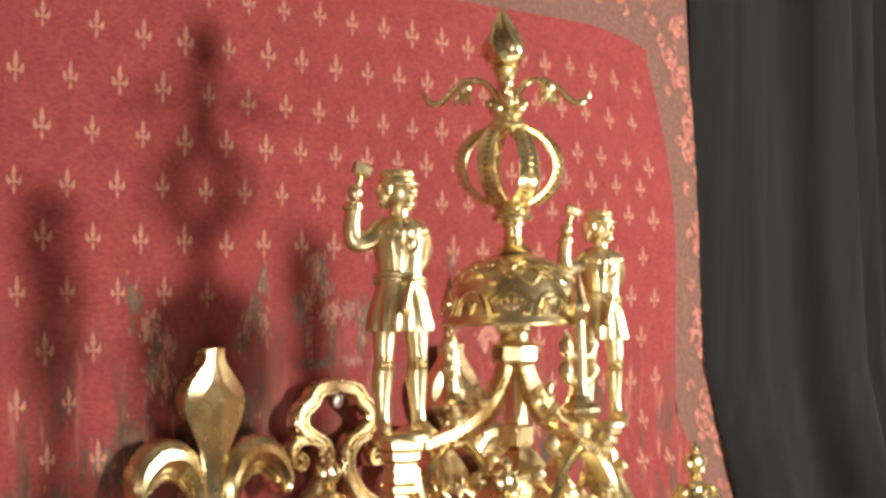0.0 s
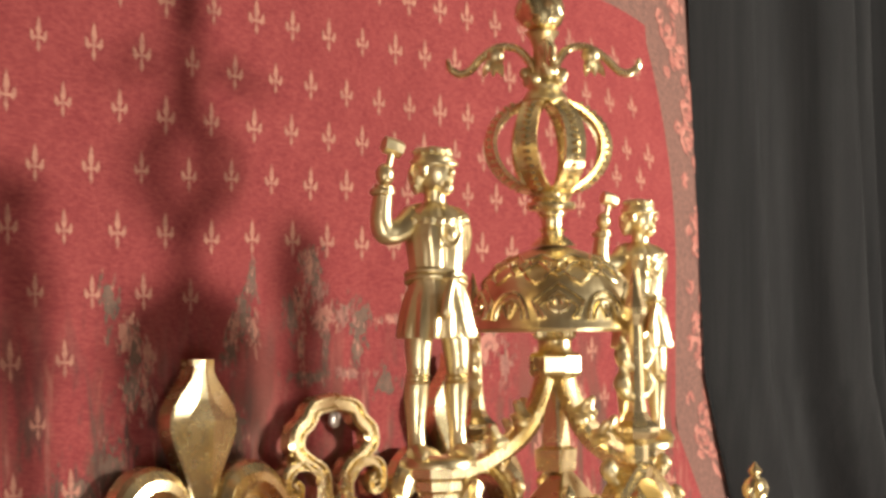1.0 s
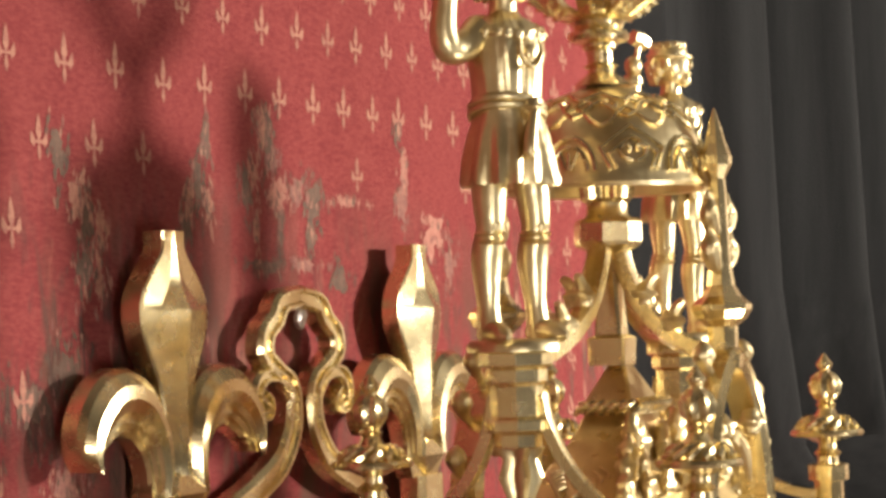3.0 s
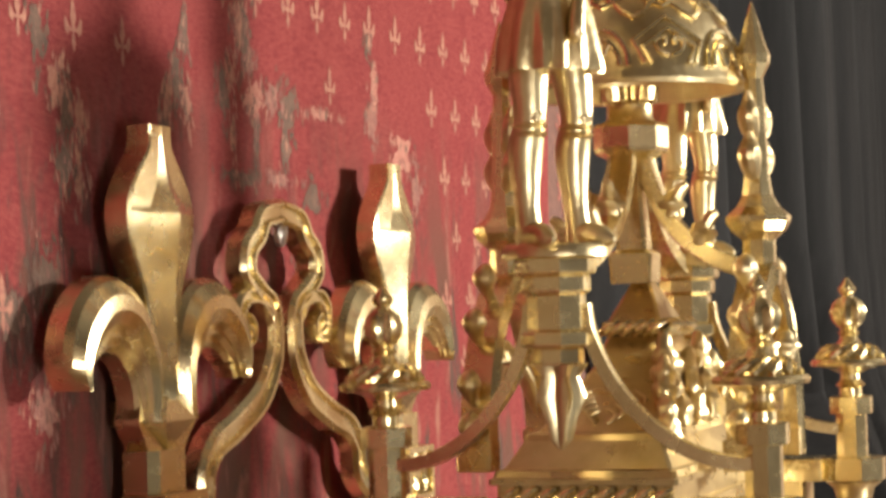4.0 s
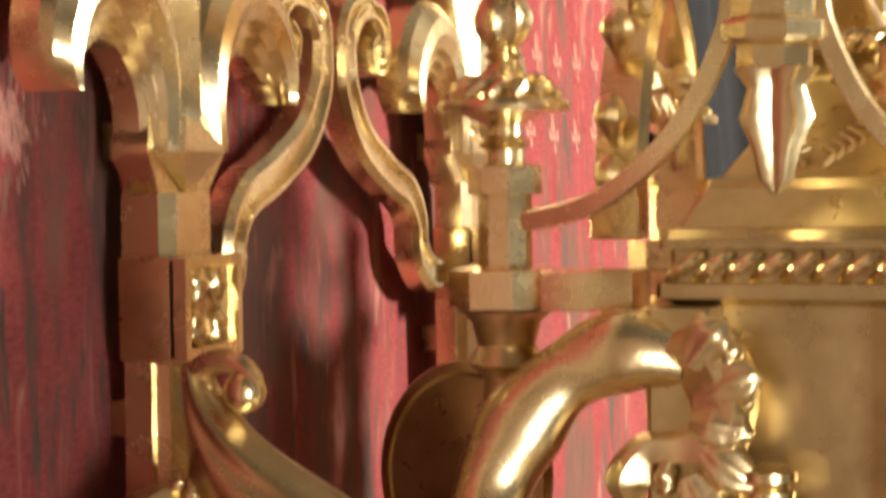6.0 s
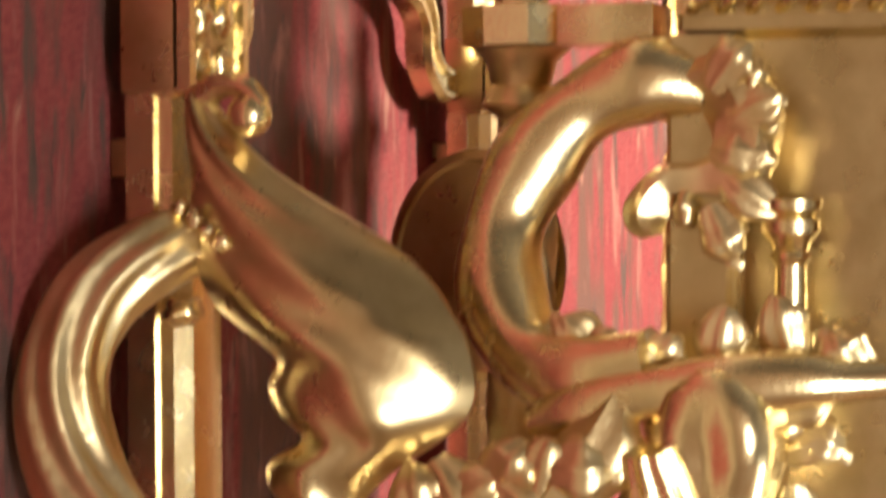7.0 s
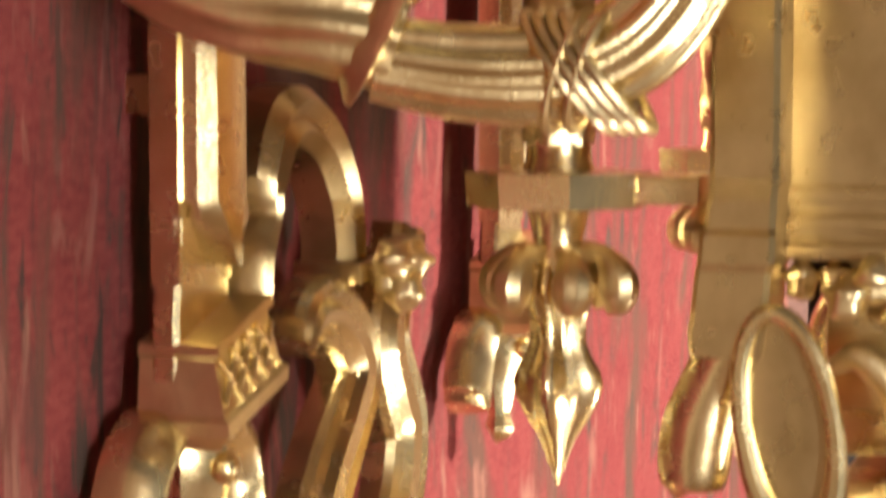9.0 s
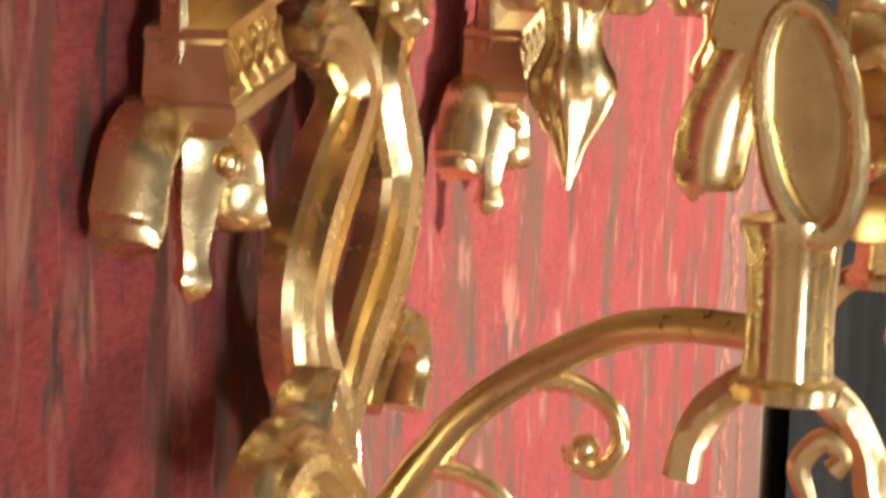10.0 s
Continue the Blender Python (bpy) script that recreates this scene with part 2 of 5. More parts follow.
# ---- the red wall rug ----
FX0, FX1, FZ0, FZ1 = -0.30, 0.345, 0.62, 1.768      # red field
rug = thing("wall_rug", "red woven rug with tan lilies hung on the wall", "rug", (0.1, -0.003, 0.55))


def hang(x, z):
    """The rug's outer side swings outwards as it hangs, and its top corner sags."""
    f = min(1.0, max(0.0, (x - 0.12) / 0.225)) ** 1.5
    lean = min(1.0, max(0.0, (1.758 - z) / 0.16))
    low = min(1.0, max(0.0, (1.50 - z) / 0.30))
    g = min(1.0, max(0.0, (x - 0.25) / 0.095))
    top = min(1.0, max(0.0, (z - 1.60) / 0.16))
    return x + f * (-0.015 + 0.035 * lean * (2 - lean) + 0.21 * low), z - 0.011 * g * g * top


def sheet(x0, x1, z0, z1, nx, nz, off=0.0, thick=0.0):
    bm = bmesh.new()
    g = [[bm.verts.new((x0 + (x1 - x0) * i / nx, 0, z0 + (z1 - z0) * k / nz)) for i in range(nx + 1)] for k in range(nz + 1)]
    for k in range(nz):
        for i in range(nx):
            bm.faces.new((g[k][i], g[k][i + 1], g[k + 1][i + 1], g[k + 1][i]))
    if thick:
        r = bmesh.ops.extrude_face_region(bm, geom=bm.faces[:])
        for v in r["geom"]:
            if isinstance(v, bmesh.types.BMVert):
                v.co.y += thick
    for v in bm.verts:
        v.co.x, v.co.z = hang(v.co.x, v.co.z)
        v.co.y += wave_y(v.co.x, v.co.z) + off
    return bm


field = part("field", sheet(FX0, FX1, FZ0, FZ1, 64, 90, 0, 0.003), RUG, rug, "deep red wool ground with a woven scene")
for x0, x1, z0, z1 in ((FX1, 0.52, FZ0 - 0.07, FZ1 + 0.07), (FX0 - 0.06, FX0, FZ0 - 0.07, FZ1 + 0.07),
                       (FX0, FX1, FZ1, FZ1 + 0.07), (FX0, FX1, FZ0 - 0.07, FZ0)):
    wide = x1 - x0 > 0.2
    part("border", sheet(x0, x1, z0, z1, 60 if wide else 6, 6 if wide else 94, 0.0, 0.003), BORDER_WOOL, rug, "dark brown border band")


def flat_shape(bm, pts, x, z, s=1.0, off=-0.00025, rot=0.0):
    c, n = math.cos(rot), math.sin(rot)
    vs = []
    for u, w in pts:
        px, pz = hang(x + s * (u * c - w * n), z + s * (u * n + w * c))
        vs.append(bm.verts.new((px, wave_y(px, pz) + off, pz)))
    bm.faces.new(vs)


PETAL = [(0, -1), (0.75, -0.2), (0.4, 0.55), (0, 1), (-0.4, 0.55), (-0.75, -0.2)]


def lily(bm, x, z, s, rng):
    flat_shape(bm, [(u * 0.15, w * 0.36 + 0.22) for u, w in PETAL], x, z, s)
    for q in (-1, 1):
        flat_shape(bm, [(q * (u * 0.13 + 0.25), w * 0.20 + 0.05) for u, w in PETAL], x, z, s, rot=-q * 0.3)
    flat_shape(bm, [(-0.3, -0.12), (0.3, -0.12), (0.3, -0.04), (-0.3, -0.04)], x, z, s, -0.0003)
    flat_shape(bm, [(u * 0.10, w * 0.22 - 0.3) for u, w in PETAL], x, z, s)


rng = random.Random(5)
bm = bmesh.new()
for row in range(-5, 7):
    for k in range(-4, 22):
        z = 1.609 + 0.0286 * row
        c = k + 0.5 * ((row + 1) % 2)
        x = -0.2239 + (0.0352 * c - 0.0005 * c * c if c < 8 else 0.2496 + 0.0268 * (c - 8)) if c > 0 else -0.2239 + 0.0357 * c
        z -= 0.036 * max(0.0, x + 0.22) * min(1.0, max(0.0, (z - 1.645) / 0.05))
        if not (FX0 + 0.01 < x < FX1 - 0.012 and z < FZ1 - 0.01):
            continue
        if (z < 1.57 and -0.165 < x < 0.19) or (z < 1.6 and (-0.075 < x < 0.055 or 0.09 < x < 0.17)):
            continue
        lily(bm, x + rng.uniform(-0.0012, 0.0012), z + rng.uniform(-0.001, 0.001), 0.0162 * rng.uniform(0.88, 1.1), rng)
tagged(part("lily_pattern", bm, GOLD_WOOL, rug, "rows of small tan woven lilies", False), kind="stuff")


def blob(bm, x, z, w, h, n=22, off=-0.00025):
    ph, k = rng.uniform(0, 6), rng.choice((3, 4, 5))
    pts = []
    for j in range(n):
        a = 2 * math.pi * j / n
        r = 1 + 0.28 * math.sin(k * a + ph) + 0.16 * math.sin(7 * a + 2 * ph) + rng.uniform(-0.1, 0.1)
        pts.append((w * r * math.cos(a), h * r * math.sin(a)))
    flat_shape(bm, pts, x, z, 1.0, off)


# plain shapes of the woven scene
shapes = {"olive": bmesh.new(), "grey": bmesh.new(), "cream": bmesh.new(), "tan": bmesh.new()}
for x, z, w, h, c in ((0.000, 1.594, 0.008, 0.013, "olive"), (-0.003, 1.598, 0.005, 0.008, "tan"), (0.004, 1.584, 0.009, 0.006, "grey"), (-0.016, 1.572, 0.006, 0.012, "olive"), (-0.010, 1.578, 0.004, 0.007, "cream"),
                      (0.008, 1.570, 0.011, 0.008, "cream"), (0.024, 1.571, 0.008, 0.007, "grey"), (0.040, 1.570, 0.011, 0.010, "olive"), (-0.009, 1.556, 0.003, 0.012, "tan"), (0.010, 1.555, 0.003, 0.011, "olive"),
                      (0.036, 1.556, 0.006, 0.010, "olive"), (0.069, 1.5693, 0.015, 0.0013, "cream"), (-0.003, 1.540, 0.018, 0.003, "olive"), (0.030, 1.541, 0.014, 0.0025, "grey"), (0.060, 1.536, 0.010, 0.007, "olive"),
                      (0.123, 1.586, 0.005, 0.009, "cream"), (0.121, 1.570, 0.007, 0.010, "grey"), (0.152, 1.555, 0.013, 0.012, "cream"), (0.168, 1.545, 0.008, 0.014, "grey"), (0.118, 1.602, 0.004, 0.006, "olive"),
                      (-0.145, 1.577, 0.006, 0.012, "olive"), (-0.134, 1.563, 0.007, 0.010, "tan"), (-0.128, 1.553, 0.006, 0.013, "olive"), (-0.121, 1.550, 0.005, 0.010, "tan"), (-0.132, 1.537, 0.008, 0.010, "olive"), (-0.122, 1.532, 0.005, 0.008, "tan"),
                      (-0.046, 1.588, 0.004, 0.010, "olive"), (-0.052, 1.570, 0.007, 0.014, "olive"), (-0.060, 1.565, 0.005, 0.010, "tan"), (-0.045, 1.562, 0.004, 0.008, "tan"), (-0.064, 1.553, 0.006, 0.009, "olive"),
                      (-0.165, 1.492, 0.016, 0.013, "olive"), (-0.195, 1.470, 0.014, 0.018, "olive"), (-0.150, 1.462, 0.012, 0.014, "grey"), (-0.06, 1.515, 0.010, 0.012, "olive"), (-0.145, 1.505, 0.008, 0.010, "olive"), (0.045, 1.500, 0.010, 0.014, "olive"), (0.14, 1.515, 0.008, 0.014, "grey")):
    for k in range(3):
        blob(shapes[c], x + rng.uniform(-0.3, 0.3) * w, z + rng.uniform(-0.4, 0.4) * h, 0.5 * w * rng.uniform(0.6, 1.1), 0.55 * h * rng.uniform(0.6, 1.1), 22, -0.00018 - 0.00001 * k)
    # many short stitches, thinning out towards the edge of each figure
    for k in range(int(50 + 70000 * w * h)):
        a, q = rng.uniform(0, 6.283), rng.random() ** 0.7
        hue = c if rng.random() < 0.62 else rng.choice(("olive", "grey", "olive", "tan"))
        wob = 1 + 0.35 * math.sin(3 * a + 40 * x) + 0.2 * math.sin(5 * a + 90 * z)
        flat_shape(shapes[hue], [(uu * rng.uniform(0.0005, 0.0011), ww * rng.uniform(0.0012, 0.0034)) for uu, ww in PETAL], x + 1.15 * w * q * wob * math.cos(a), z + 1.15 * h * q * wob * math.sin(a), 1.0, -0.00022 - 0.0000005 * k, rng.uniform(-0.35, 0.35))
for c, m in (("olive", OLIVE_WOOL), ("grey", GREY_WOOL), ("cream", CREAM_WOOL), ("tan", GOLD_WOOL)):
    tagged(part("scene_pattern", shapes[c], m, rug, "woven shapes in %s wool" % c, False), kind="stuff")
# flowers and scrolls of the border
bm, bm2 = bmesh.new(), bmesh.new()
def spray(x, z, r, n):
    for k in range(n):
        a, q = rng.uniform(0, 6.283), r * rng.random() ** 0.6
        flat_shape(rng.choice((bm, bm, bm2)), [(u * rng.uniform(0.0014, 0.0030), w * rng.uniform(0.0022, 0.0056)) for u, w in PETAL],
                   x + q * math.cos(a), z + q * math.sin(a), 1.0, -0.0004 - 0.000004 * k, a)


for k in range(64):
    z = FZ0 + 0.0185 * k
    spray(0.383 + 0.008 * math.sin(k * 1.7), z, 0.011, 24)
    spray(0.364 + 0.028 * (k % 2), z + 0.009, 0.004, 5)
    spray(0.440, z + 0.004, 0.010, 18)
for k in range(36):
    spray(FX1 - 0.0185 * k, FZ1 + 0.035 + 0.006 * math.sin(k * 1.9), 0.010, 15)
    spray(FX1 + 0.009 - 0.0185 * k, FZ1 + 0.02 + 0.03 * (k % 2), 0.004, 5)
tagged(part("border_pattern", bm, ROSE_WOOL, rug, "rose floral border figures", False), kind="stuff")
tagged(part("border_pattern", bm2, CREAM_WOOL, rug, "cream floral border figures", False), kind="stuff")

# ---- the dark curtain ----
bm = bmesh.new()
rings = []
NX = 420
for k in range(25):
    z = 2.45 * k / 24
    ring = []
    for i in range(NX + 1):
        u = i / NX
        low = min(1.0, max(0.0, (1.48 - z) / 0.28))
        x = 0.388 + 0.055 * min(0.27, max(0.0, 1.75 - z)) + 0.42 * low * low * (3 - 2 * low) + 1.3 * u + 0.006 * math.sin(2.0 * z)
        fold = 0.022 * math.sin(46 * u + 0.5 * math.sin(3 * u)) + 0.015 * math.sin(101 * u + 1.2 + 0.3 * z) + 0.0032 * math.sin(270 * u + 2 * math.sin(7 * u) + 0.6 * z)
        ring.append((x, -0.006 - 0.016 * (1 - math.exp(-u * 60)) - 0.045 * (1 - math.exp(-u * 6)) + fold * min(1, u * 7) * (0.75 + 0.25 * math.sin(z + 5 * u)), z))
    rings.append(ring)
add_rings(bm, rings, closed=False, caps=False)
r = bmesh.ops.solidify(bm, geom=bm.faces[:], thickness=0.003)
curtain = new("curtain", to_mesh(bm, "curtain", CURTAIN, True, 60))
tagged(curtain, "dark charcoal cloth curtain hanging in soft folds", "curtain")

# ---- the wall bracket: two rails, lilies, loop, arms ----
RX = 0.1045
bracket = thing("wall_bracket", "polished brass wall bracket with lily finials and leafy scroll arms", "bracket", (0, 0, 1.3))


def lily_petal(cx):
    """The tall central petal: bevelled edges, and kite-shaped facets that meet in a point at its widest place."""
    cx = cx * 0.975
    upper = [(1.5505, 0.0062, 0.0006, 0.25), (1.5465, 0.0060, 0.0008, 0.25), (1.5425, 0.0072, 0.0011, 0.24), (1.5365, 0.0122, 0.0020, 0.24), (1.5315, 0.0160, 0.0034, 0.30), (1.5270, 0.0184, 0.0060, 0.46), (1.5225, 0.0194, 0.0088, 0.62)]
    lower = [(1.5225, 0.0194, 0.0088, 0.62), (1.5175, 0.0190, 0.0080, 0.60), (1.5110, 0.0170, 0.0070, 0.56), (1.5040, 0.0136, 0.0060, 0.54), (1.4960, 0.0100, 0.0054, 0.54), (1.4850, 0.0074, 0.0052, 0.56), (1.4740, 0.0060, 0.0050, 0.58),
             (1.4640, 0.0030, 0.0048, 0.60)]
    bm = bmesh.new()
    rings, e = [], 0.0212
    for run in (spline(upper, 5), spline(lower, 5)[1:]):
        for z, w, h, c in run:
            rings.append([(cx - w, -0.0105, z), (cx - w, -e, z), (cx - w * 0.93, -e - 0.0009, z), (cx - w * c, -(e + h * 0.40 + 0.0008), z), (cx, -(e + h + 0.0008), z),
                          (cx + w * c, -(e + h * 0.40 + 0.0008), z), (cx + w * 0.93, -e - 0.0009, z), (cx + w, -e, z), (cx + w, -0.0105, z)])
    add_rings(bm, rings)
    for v in bm.verts:
        v.co.x, v.co.y = cx + 1.16 * (v.co.x - cx), -0.0105 + 0.72 * (v.co.y + 0.0105)
    return bm


def side_petal(cx, q):
    """A broad grooved band that springs from the foot and curls over; q gives its side."""
    bm = bmesh.new()
    cx = cx * 0.975
    sec = [(-1, -0.0105), (-1, -0.0172), (-0.88, -0.0190), (-0.74, -0.0181), (-0.60, -0.0207), (-0.42, -0.0197), (-0.28, -0.0224), (0.10, -0.0242), (0.50, -0.0234), (0.86, -0.0202), (1, -0.0172), (1, -0.0105)]
    pts = [(0.0125, 1.4575, 0.0045), (0.0118, 1.4680, 0.0062), (0.0145, 1.4790, 0.0088), (0.0225, 1.4888, 0.0112), (0.0345, 1.4912, 0.0114), (0.0445, 1.4855, 0.0102), (0.0500, 1.4770, 0.0072), (0.0505, 1.4690, 0.0015)]
    strap(bm, [(u * 1.06, 0, z, w) for u, z, w in pts], sec)
    for v in bm.verts:
        v.co.x, v.co.y = cx + q * v.co.x, -0.0105 + 0.92 * (v.co.y + 0.0105)
    return bm


def lily_foot(cx):
    bm = bmesh.new()
    cx = cx * 0.975
    # foot: waisted sides that flare to a corner and draw in to the upright
    rows = [(1.4480, 0.0122, 0.0200), (1.4520, 0.0150, 0.0206), (1.4570, 0.0192, 0.0212), (1.4590, 0.0192, 0.0212), (1.4630, 0.0172, 0.0205), (1.4690, 0.0152, 0.0196), (1.4760, 0.0142, 0.0185), (1.4830, 0.0150, 0.0170), (1.4890, 0.0170, 0.0150)]
    add_rings(bm, [[(cx - w, -0.0105, z), (cx - w, -d, z), (cx + w, -d, z), (cx + w, -0.0105, z)] for z, w, d in rows])
    for v in bm.verts:
        v.co.y = -0.0105 + 0.80 * (v.co.y + 0.0105)
    return bm


def pointed_boss(cx):
    """A boss of two triangles, point up and point down, on the foot."""
    bm = bmesh.new()
    cx = cx * 0.975
    p = [bm.verts.new((cx + x, -0.0105 + 0.80 * (y + 0.0105), z)) for x, y, z in ((-0.0180, -0.0212, 1.4578), (0, -0.0215, 1.4672), (0.0180, -0.0212, 1.4578), (0, -0.0205, 1.4478), (-0.0105, -0.0268, 1.4576), (0.0105, -0.0268, 1.4576))]
    for f in ((0, 4, 1), (4, 5, 1), (5, 2, 1), (0, 3, 4), (4, 3, 5), (5, 3, 2), (0, 1, 2, 3)):
        bm.faces.new([p[i] for i in f])
    return bm


def rail_parts(cx, q):
    bm = bmesh.new()
    add_rings(bm, [[(cx - 0.0122, -0.0105, z), (cx - 0.0122, -0.0168, z), (cx + 0.0122, -0.0168, z), (cx + 0.0122, -0.0105, z)] for z in (1.262, 1.330, 1.413)])
    rail = part("rail", bm, BRASS, bracket, "brass upright with a bevelled front bar", True, 20)
    bm = bmesh.new()
    add_rings(bm, [[(cx - 0.0104 * w, -0.0160, z), (cx - 0.0098 * w, -0.0198, z), (cx - 0.0068 * w, -0.0228 - 0.0012 * (w < 0.99), z), (cx, -0.0238 - 0.0012 * (w < 0.99), z), (cx + 0.0068 * w, -0.0228 - 0.0012 * (w < 0.99), z), (cx + 0.0098 * w, -0.0198, z), (cx + 0.0104 * w, -0.0160, z)]
                for z, w in ((1.2655, 0.02), (1.2705, 0.42), (1.2750, 0.78), (1.2790, 1.0), (1.3300, 1.0), (1.413, 1.0))])
    part("front_bar", bm, BRASS, rail, "bevelled bar with a pointed end", True, 26)
    bm = bmesh.new()
    add_rings(bm, [[(cx - 0.0122, -0.0105, z), (cx - 0.0122, -0.0190, z), (cx - 0.0085, -0.0215, z), (cx + 0.0085, -0.0215, z), (cx + 0.0122, -0.0190, z), (cx + 0.0122, -0.0105, z)] for z in (1.434, 1.4487)])
    part("upper_block", bm, BRASS, rail, "", True, 20)
    part("backing", block(bmesh.new(), (cx - 0.0118, -0.0212, 1.4125), (cx + 0.0118, -0.0106, 1.4345), 0.0005), BRASS, rail)
    part("lily_foot", lily_foot(cx), BRASS, rail, "waisted brass foot", True, 20)
    part("pointed_boss", pointed_boss(cx), BRASS, rail, "", False)
    for side in (-1, 1):
        part("side_petal", side_petal(cx, side), BRASS, rail, "grooved curling brass side petal", True, 19)
    part("lily_petal", lily_petal(cx), BRASS, rail, "tall faceted brass petal", True, 9)
    bm = bmesh.new()
    block(bm, (cx - 0.0145, -0.0240, 1.4135), (cx + 0.0145, -0.0105, 1.4352), 0.0007)
    part("rosette_block", bm, SATIN, rail)
    for a, b_ in ((1, 1), (1, -1), (-1, 1), (-1, -1)):
        part("petal", lump(bmesh.new(), (cx + a * 0.0052, -0.0243, 1.4244 + b_ * 0.0048), 0.0036, a + 2 * b_, 1, 0.6, 1.15), BRASS, rail)
    bm = bmesh.new()
    out = [(-0.0145, 1.4135), (0.0145, 1.4135), (0.0145, 1.4352), (-0.0145, 1.4352)]
    inn = [(-0.0118, 1.4160), (0.0118, 1.4160), (0.0118, 1.4328), (-0.0118, 1.4328)]
    f1, f2, b1 = ([bm.verts.new((cx + u, y, z)) for u, z in q_] for q_, y in ((out, -0.0262), (inn, -0.0262), (inn, -0.0235)))
    b2 = [bm.verts.new((cx + u, -0.0225, z)) for u, z in out]
    for k in range(4):
        n_ = (k + 1) % 4
        bm.faces.new((f1[k], f1[n_], f2[n_], f2[k]))
        bm.faces.new((f2[k], f2[n_], b1[n_], b1[k]))
        bm.faces.new((f1[n_], f1[k], b2[k], b2[n_]))
        bm.faces.new((b1[n_], b2[n_], b2[k], b1[k]))
    part("rosette_frame", bm, BRASS, rail, "raised square frame", False)
    for z in (1.30, 1.40, 1.46):
        bm = bmesh.new()
        block(bm, (cx - 0.004, -0.012, z - 0.004), (cx + 0.004, 0.012, z + 0.004), 0.0005)
        part("spacer", bm, SATIN, rail)
    # pointed end of the flutes, neck and hatched cup
    bm = bmesh.new()
    loft_rect(bm, [(1.236, cx - 0.0125, cx + 0.0125, -0.016, -0.0105), (1.246, cx - 0.0135, cx + 0.0135, -0.017, -0.0105), (1.256, cx - 0.0128, cx + 0.0128, -0.0165, -0.0105),
                   (1.262, cx - 0.0118, cx + 0.0118, -0.0165, -0.0105), (1.2755, cx - 0.0124, cx + 0.0124, -0.0172, -0.0105)])
    part("neck", bm, BRASS, rail)
    bm = bmesh.new()
    add_rings(bm, [[(cx + w * a, y0 + dy * b_, z + 0.004 * a) for a, b_ in ((-1, 0), (-1, 1), (1, 1), (1, 0))] for z, w, y0, dy in
                   ((1.233, 0.010, -0.010, -0.014), (1.2365, 0.0145, -0.008, -0.0205), (1.2395, 0.015, -0.008, -0.0205), (1.2405, 0.0138, -0.008, -0.019),
                    (1.2515, 0.0128, -0.008, -0.0165), (1.2525, 0.0136, -0.008, -0.018), (1.2545, 0.0130, -0.008, -0.0175))])
    cup = part("hatched_cup", bm, CAST, rail, "flared brass cup with crossed hatching")
    for k in range(4):
        for s in (-1, 1):
            bm = bmesh.new()
            x = cx - 0.009 + 0.006 * k
            tube(bm, [(x - 0.004 * s, -0.0268, 1.2415 + 0.27 * (x - cx)), (x + 0.004 * s, -0.0252, 1.2505 + 0.27 * (x - cx))], 0.0009, 6, 2)
            part("hatch_line", bm, BRASS, cup)
    # hanging trefoil under the cup
    bm = bmesh.new()
    tube(bm, [(cx, -0.012, 1.236, 0.8), (cx, -0.014, 1.226, 1.0), (cx, -0.013, 1.214, 0.75), (cx, -0.013, 1.204, 0.5), (cx, -0.013, 1.199, 0.62), (cx, -0.012, 1.195, 0.1)], 0.0062, 12, 6, 4, 0, 0.15)
    ball(bm, (cx, -0.0205, 1.2240), 0.0035, 12)
    for s in (-1, 1):
        strap(bm, [(cx + s * 0.004, 0, 1.2330, 0.0035), (cx + s * 0.0125, 0, 1.2315, 0.0060), (cx + s * 0.0200, 0, 1.2262, 0.0066), (cx + s * 0.0232, 0, 1.2195, 0.0068), (cx + s * 0.0248, 0, 1.2130, 0.0076),
                   (cx + s * 0.0275, 0, 1.2090, 0.0036)], [(-1, -0.006), (-1, -0.012), (-0.7, -0.0165), (-0.2, -0.0190), (0.4, -0.0175), (0.8, -0.0140), (1, -0.0110), (1, -0.006)])
    part("trefoil", bm, BRASS, rail, "hanging brass trefoil leaf")
    return rail


rail_left, rail_right = rail_parts(-RX, -1), rail_parts(RX, 1)

# hanging loop with its curled and waving legs
LOOP = [(-1, -0.008), (-1, -0.0165), (-0.72, -0.0195), (-0.50, -0.0195), (-0.36, -0.0165), (0.36, -0.0165), (0.50, -0.0195), (0.72, -0.0195), (1, -0.0165), (1, -0.008)]
bm = bmesh.new()
W = 0.0047
for q in (-1, 1):
    strap(bm, [(q * x, 0, z, W * w) for x, z, w in ((0.0, 1.5275, 1), (0.0125, 1.5250, 1), (0.0175, 1.5185, 1), (0.0238, 1.5130, 1), (0.0245, 1.5045, 1), (0.0175, 1.4980, 1),
                                                   (0.0100, 1.4930, 1.0), (0.0085, 1.4830, 1.2), (0.0110, 1.4730, 1.3), (0.022, 1.4610, 1.3), (0.042, 1.4520, 1.25),
                                                   (0.058, 1.4465, 1.2), (0.066, 1.4385, 1.15), (0.068, 1.4290, 1.2), (0.078, 1.4220, 1.2), (0.090, 1.4215, 1.1))], LOOP)
    strap(bm, [(q * x, 0, z, 0.0030 * w) for x, z, w in ((0.011, 1.4885, 1.2), (0.0180, 1.4955, 1), (0.0290, 1.4965, 1), (0.0375, 1.4905, 0.9), (0.0365, 1.4830, 0.85),
                                                        (0.0300, 1.4815, 0.8), (0.0280, 1.4860, 0.8), (0.0320, 1.4885, 1.1))], LOOP)
for v in bm.verts:
    v.co.x, v.co.y = v.co.x * (1.0 + 0.20 * min(1.0, max(0.0, (v.co.z - 1.49) / 0.015))), -0.008 + 0.66 * (v.co.y + 0.008)
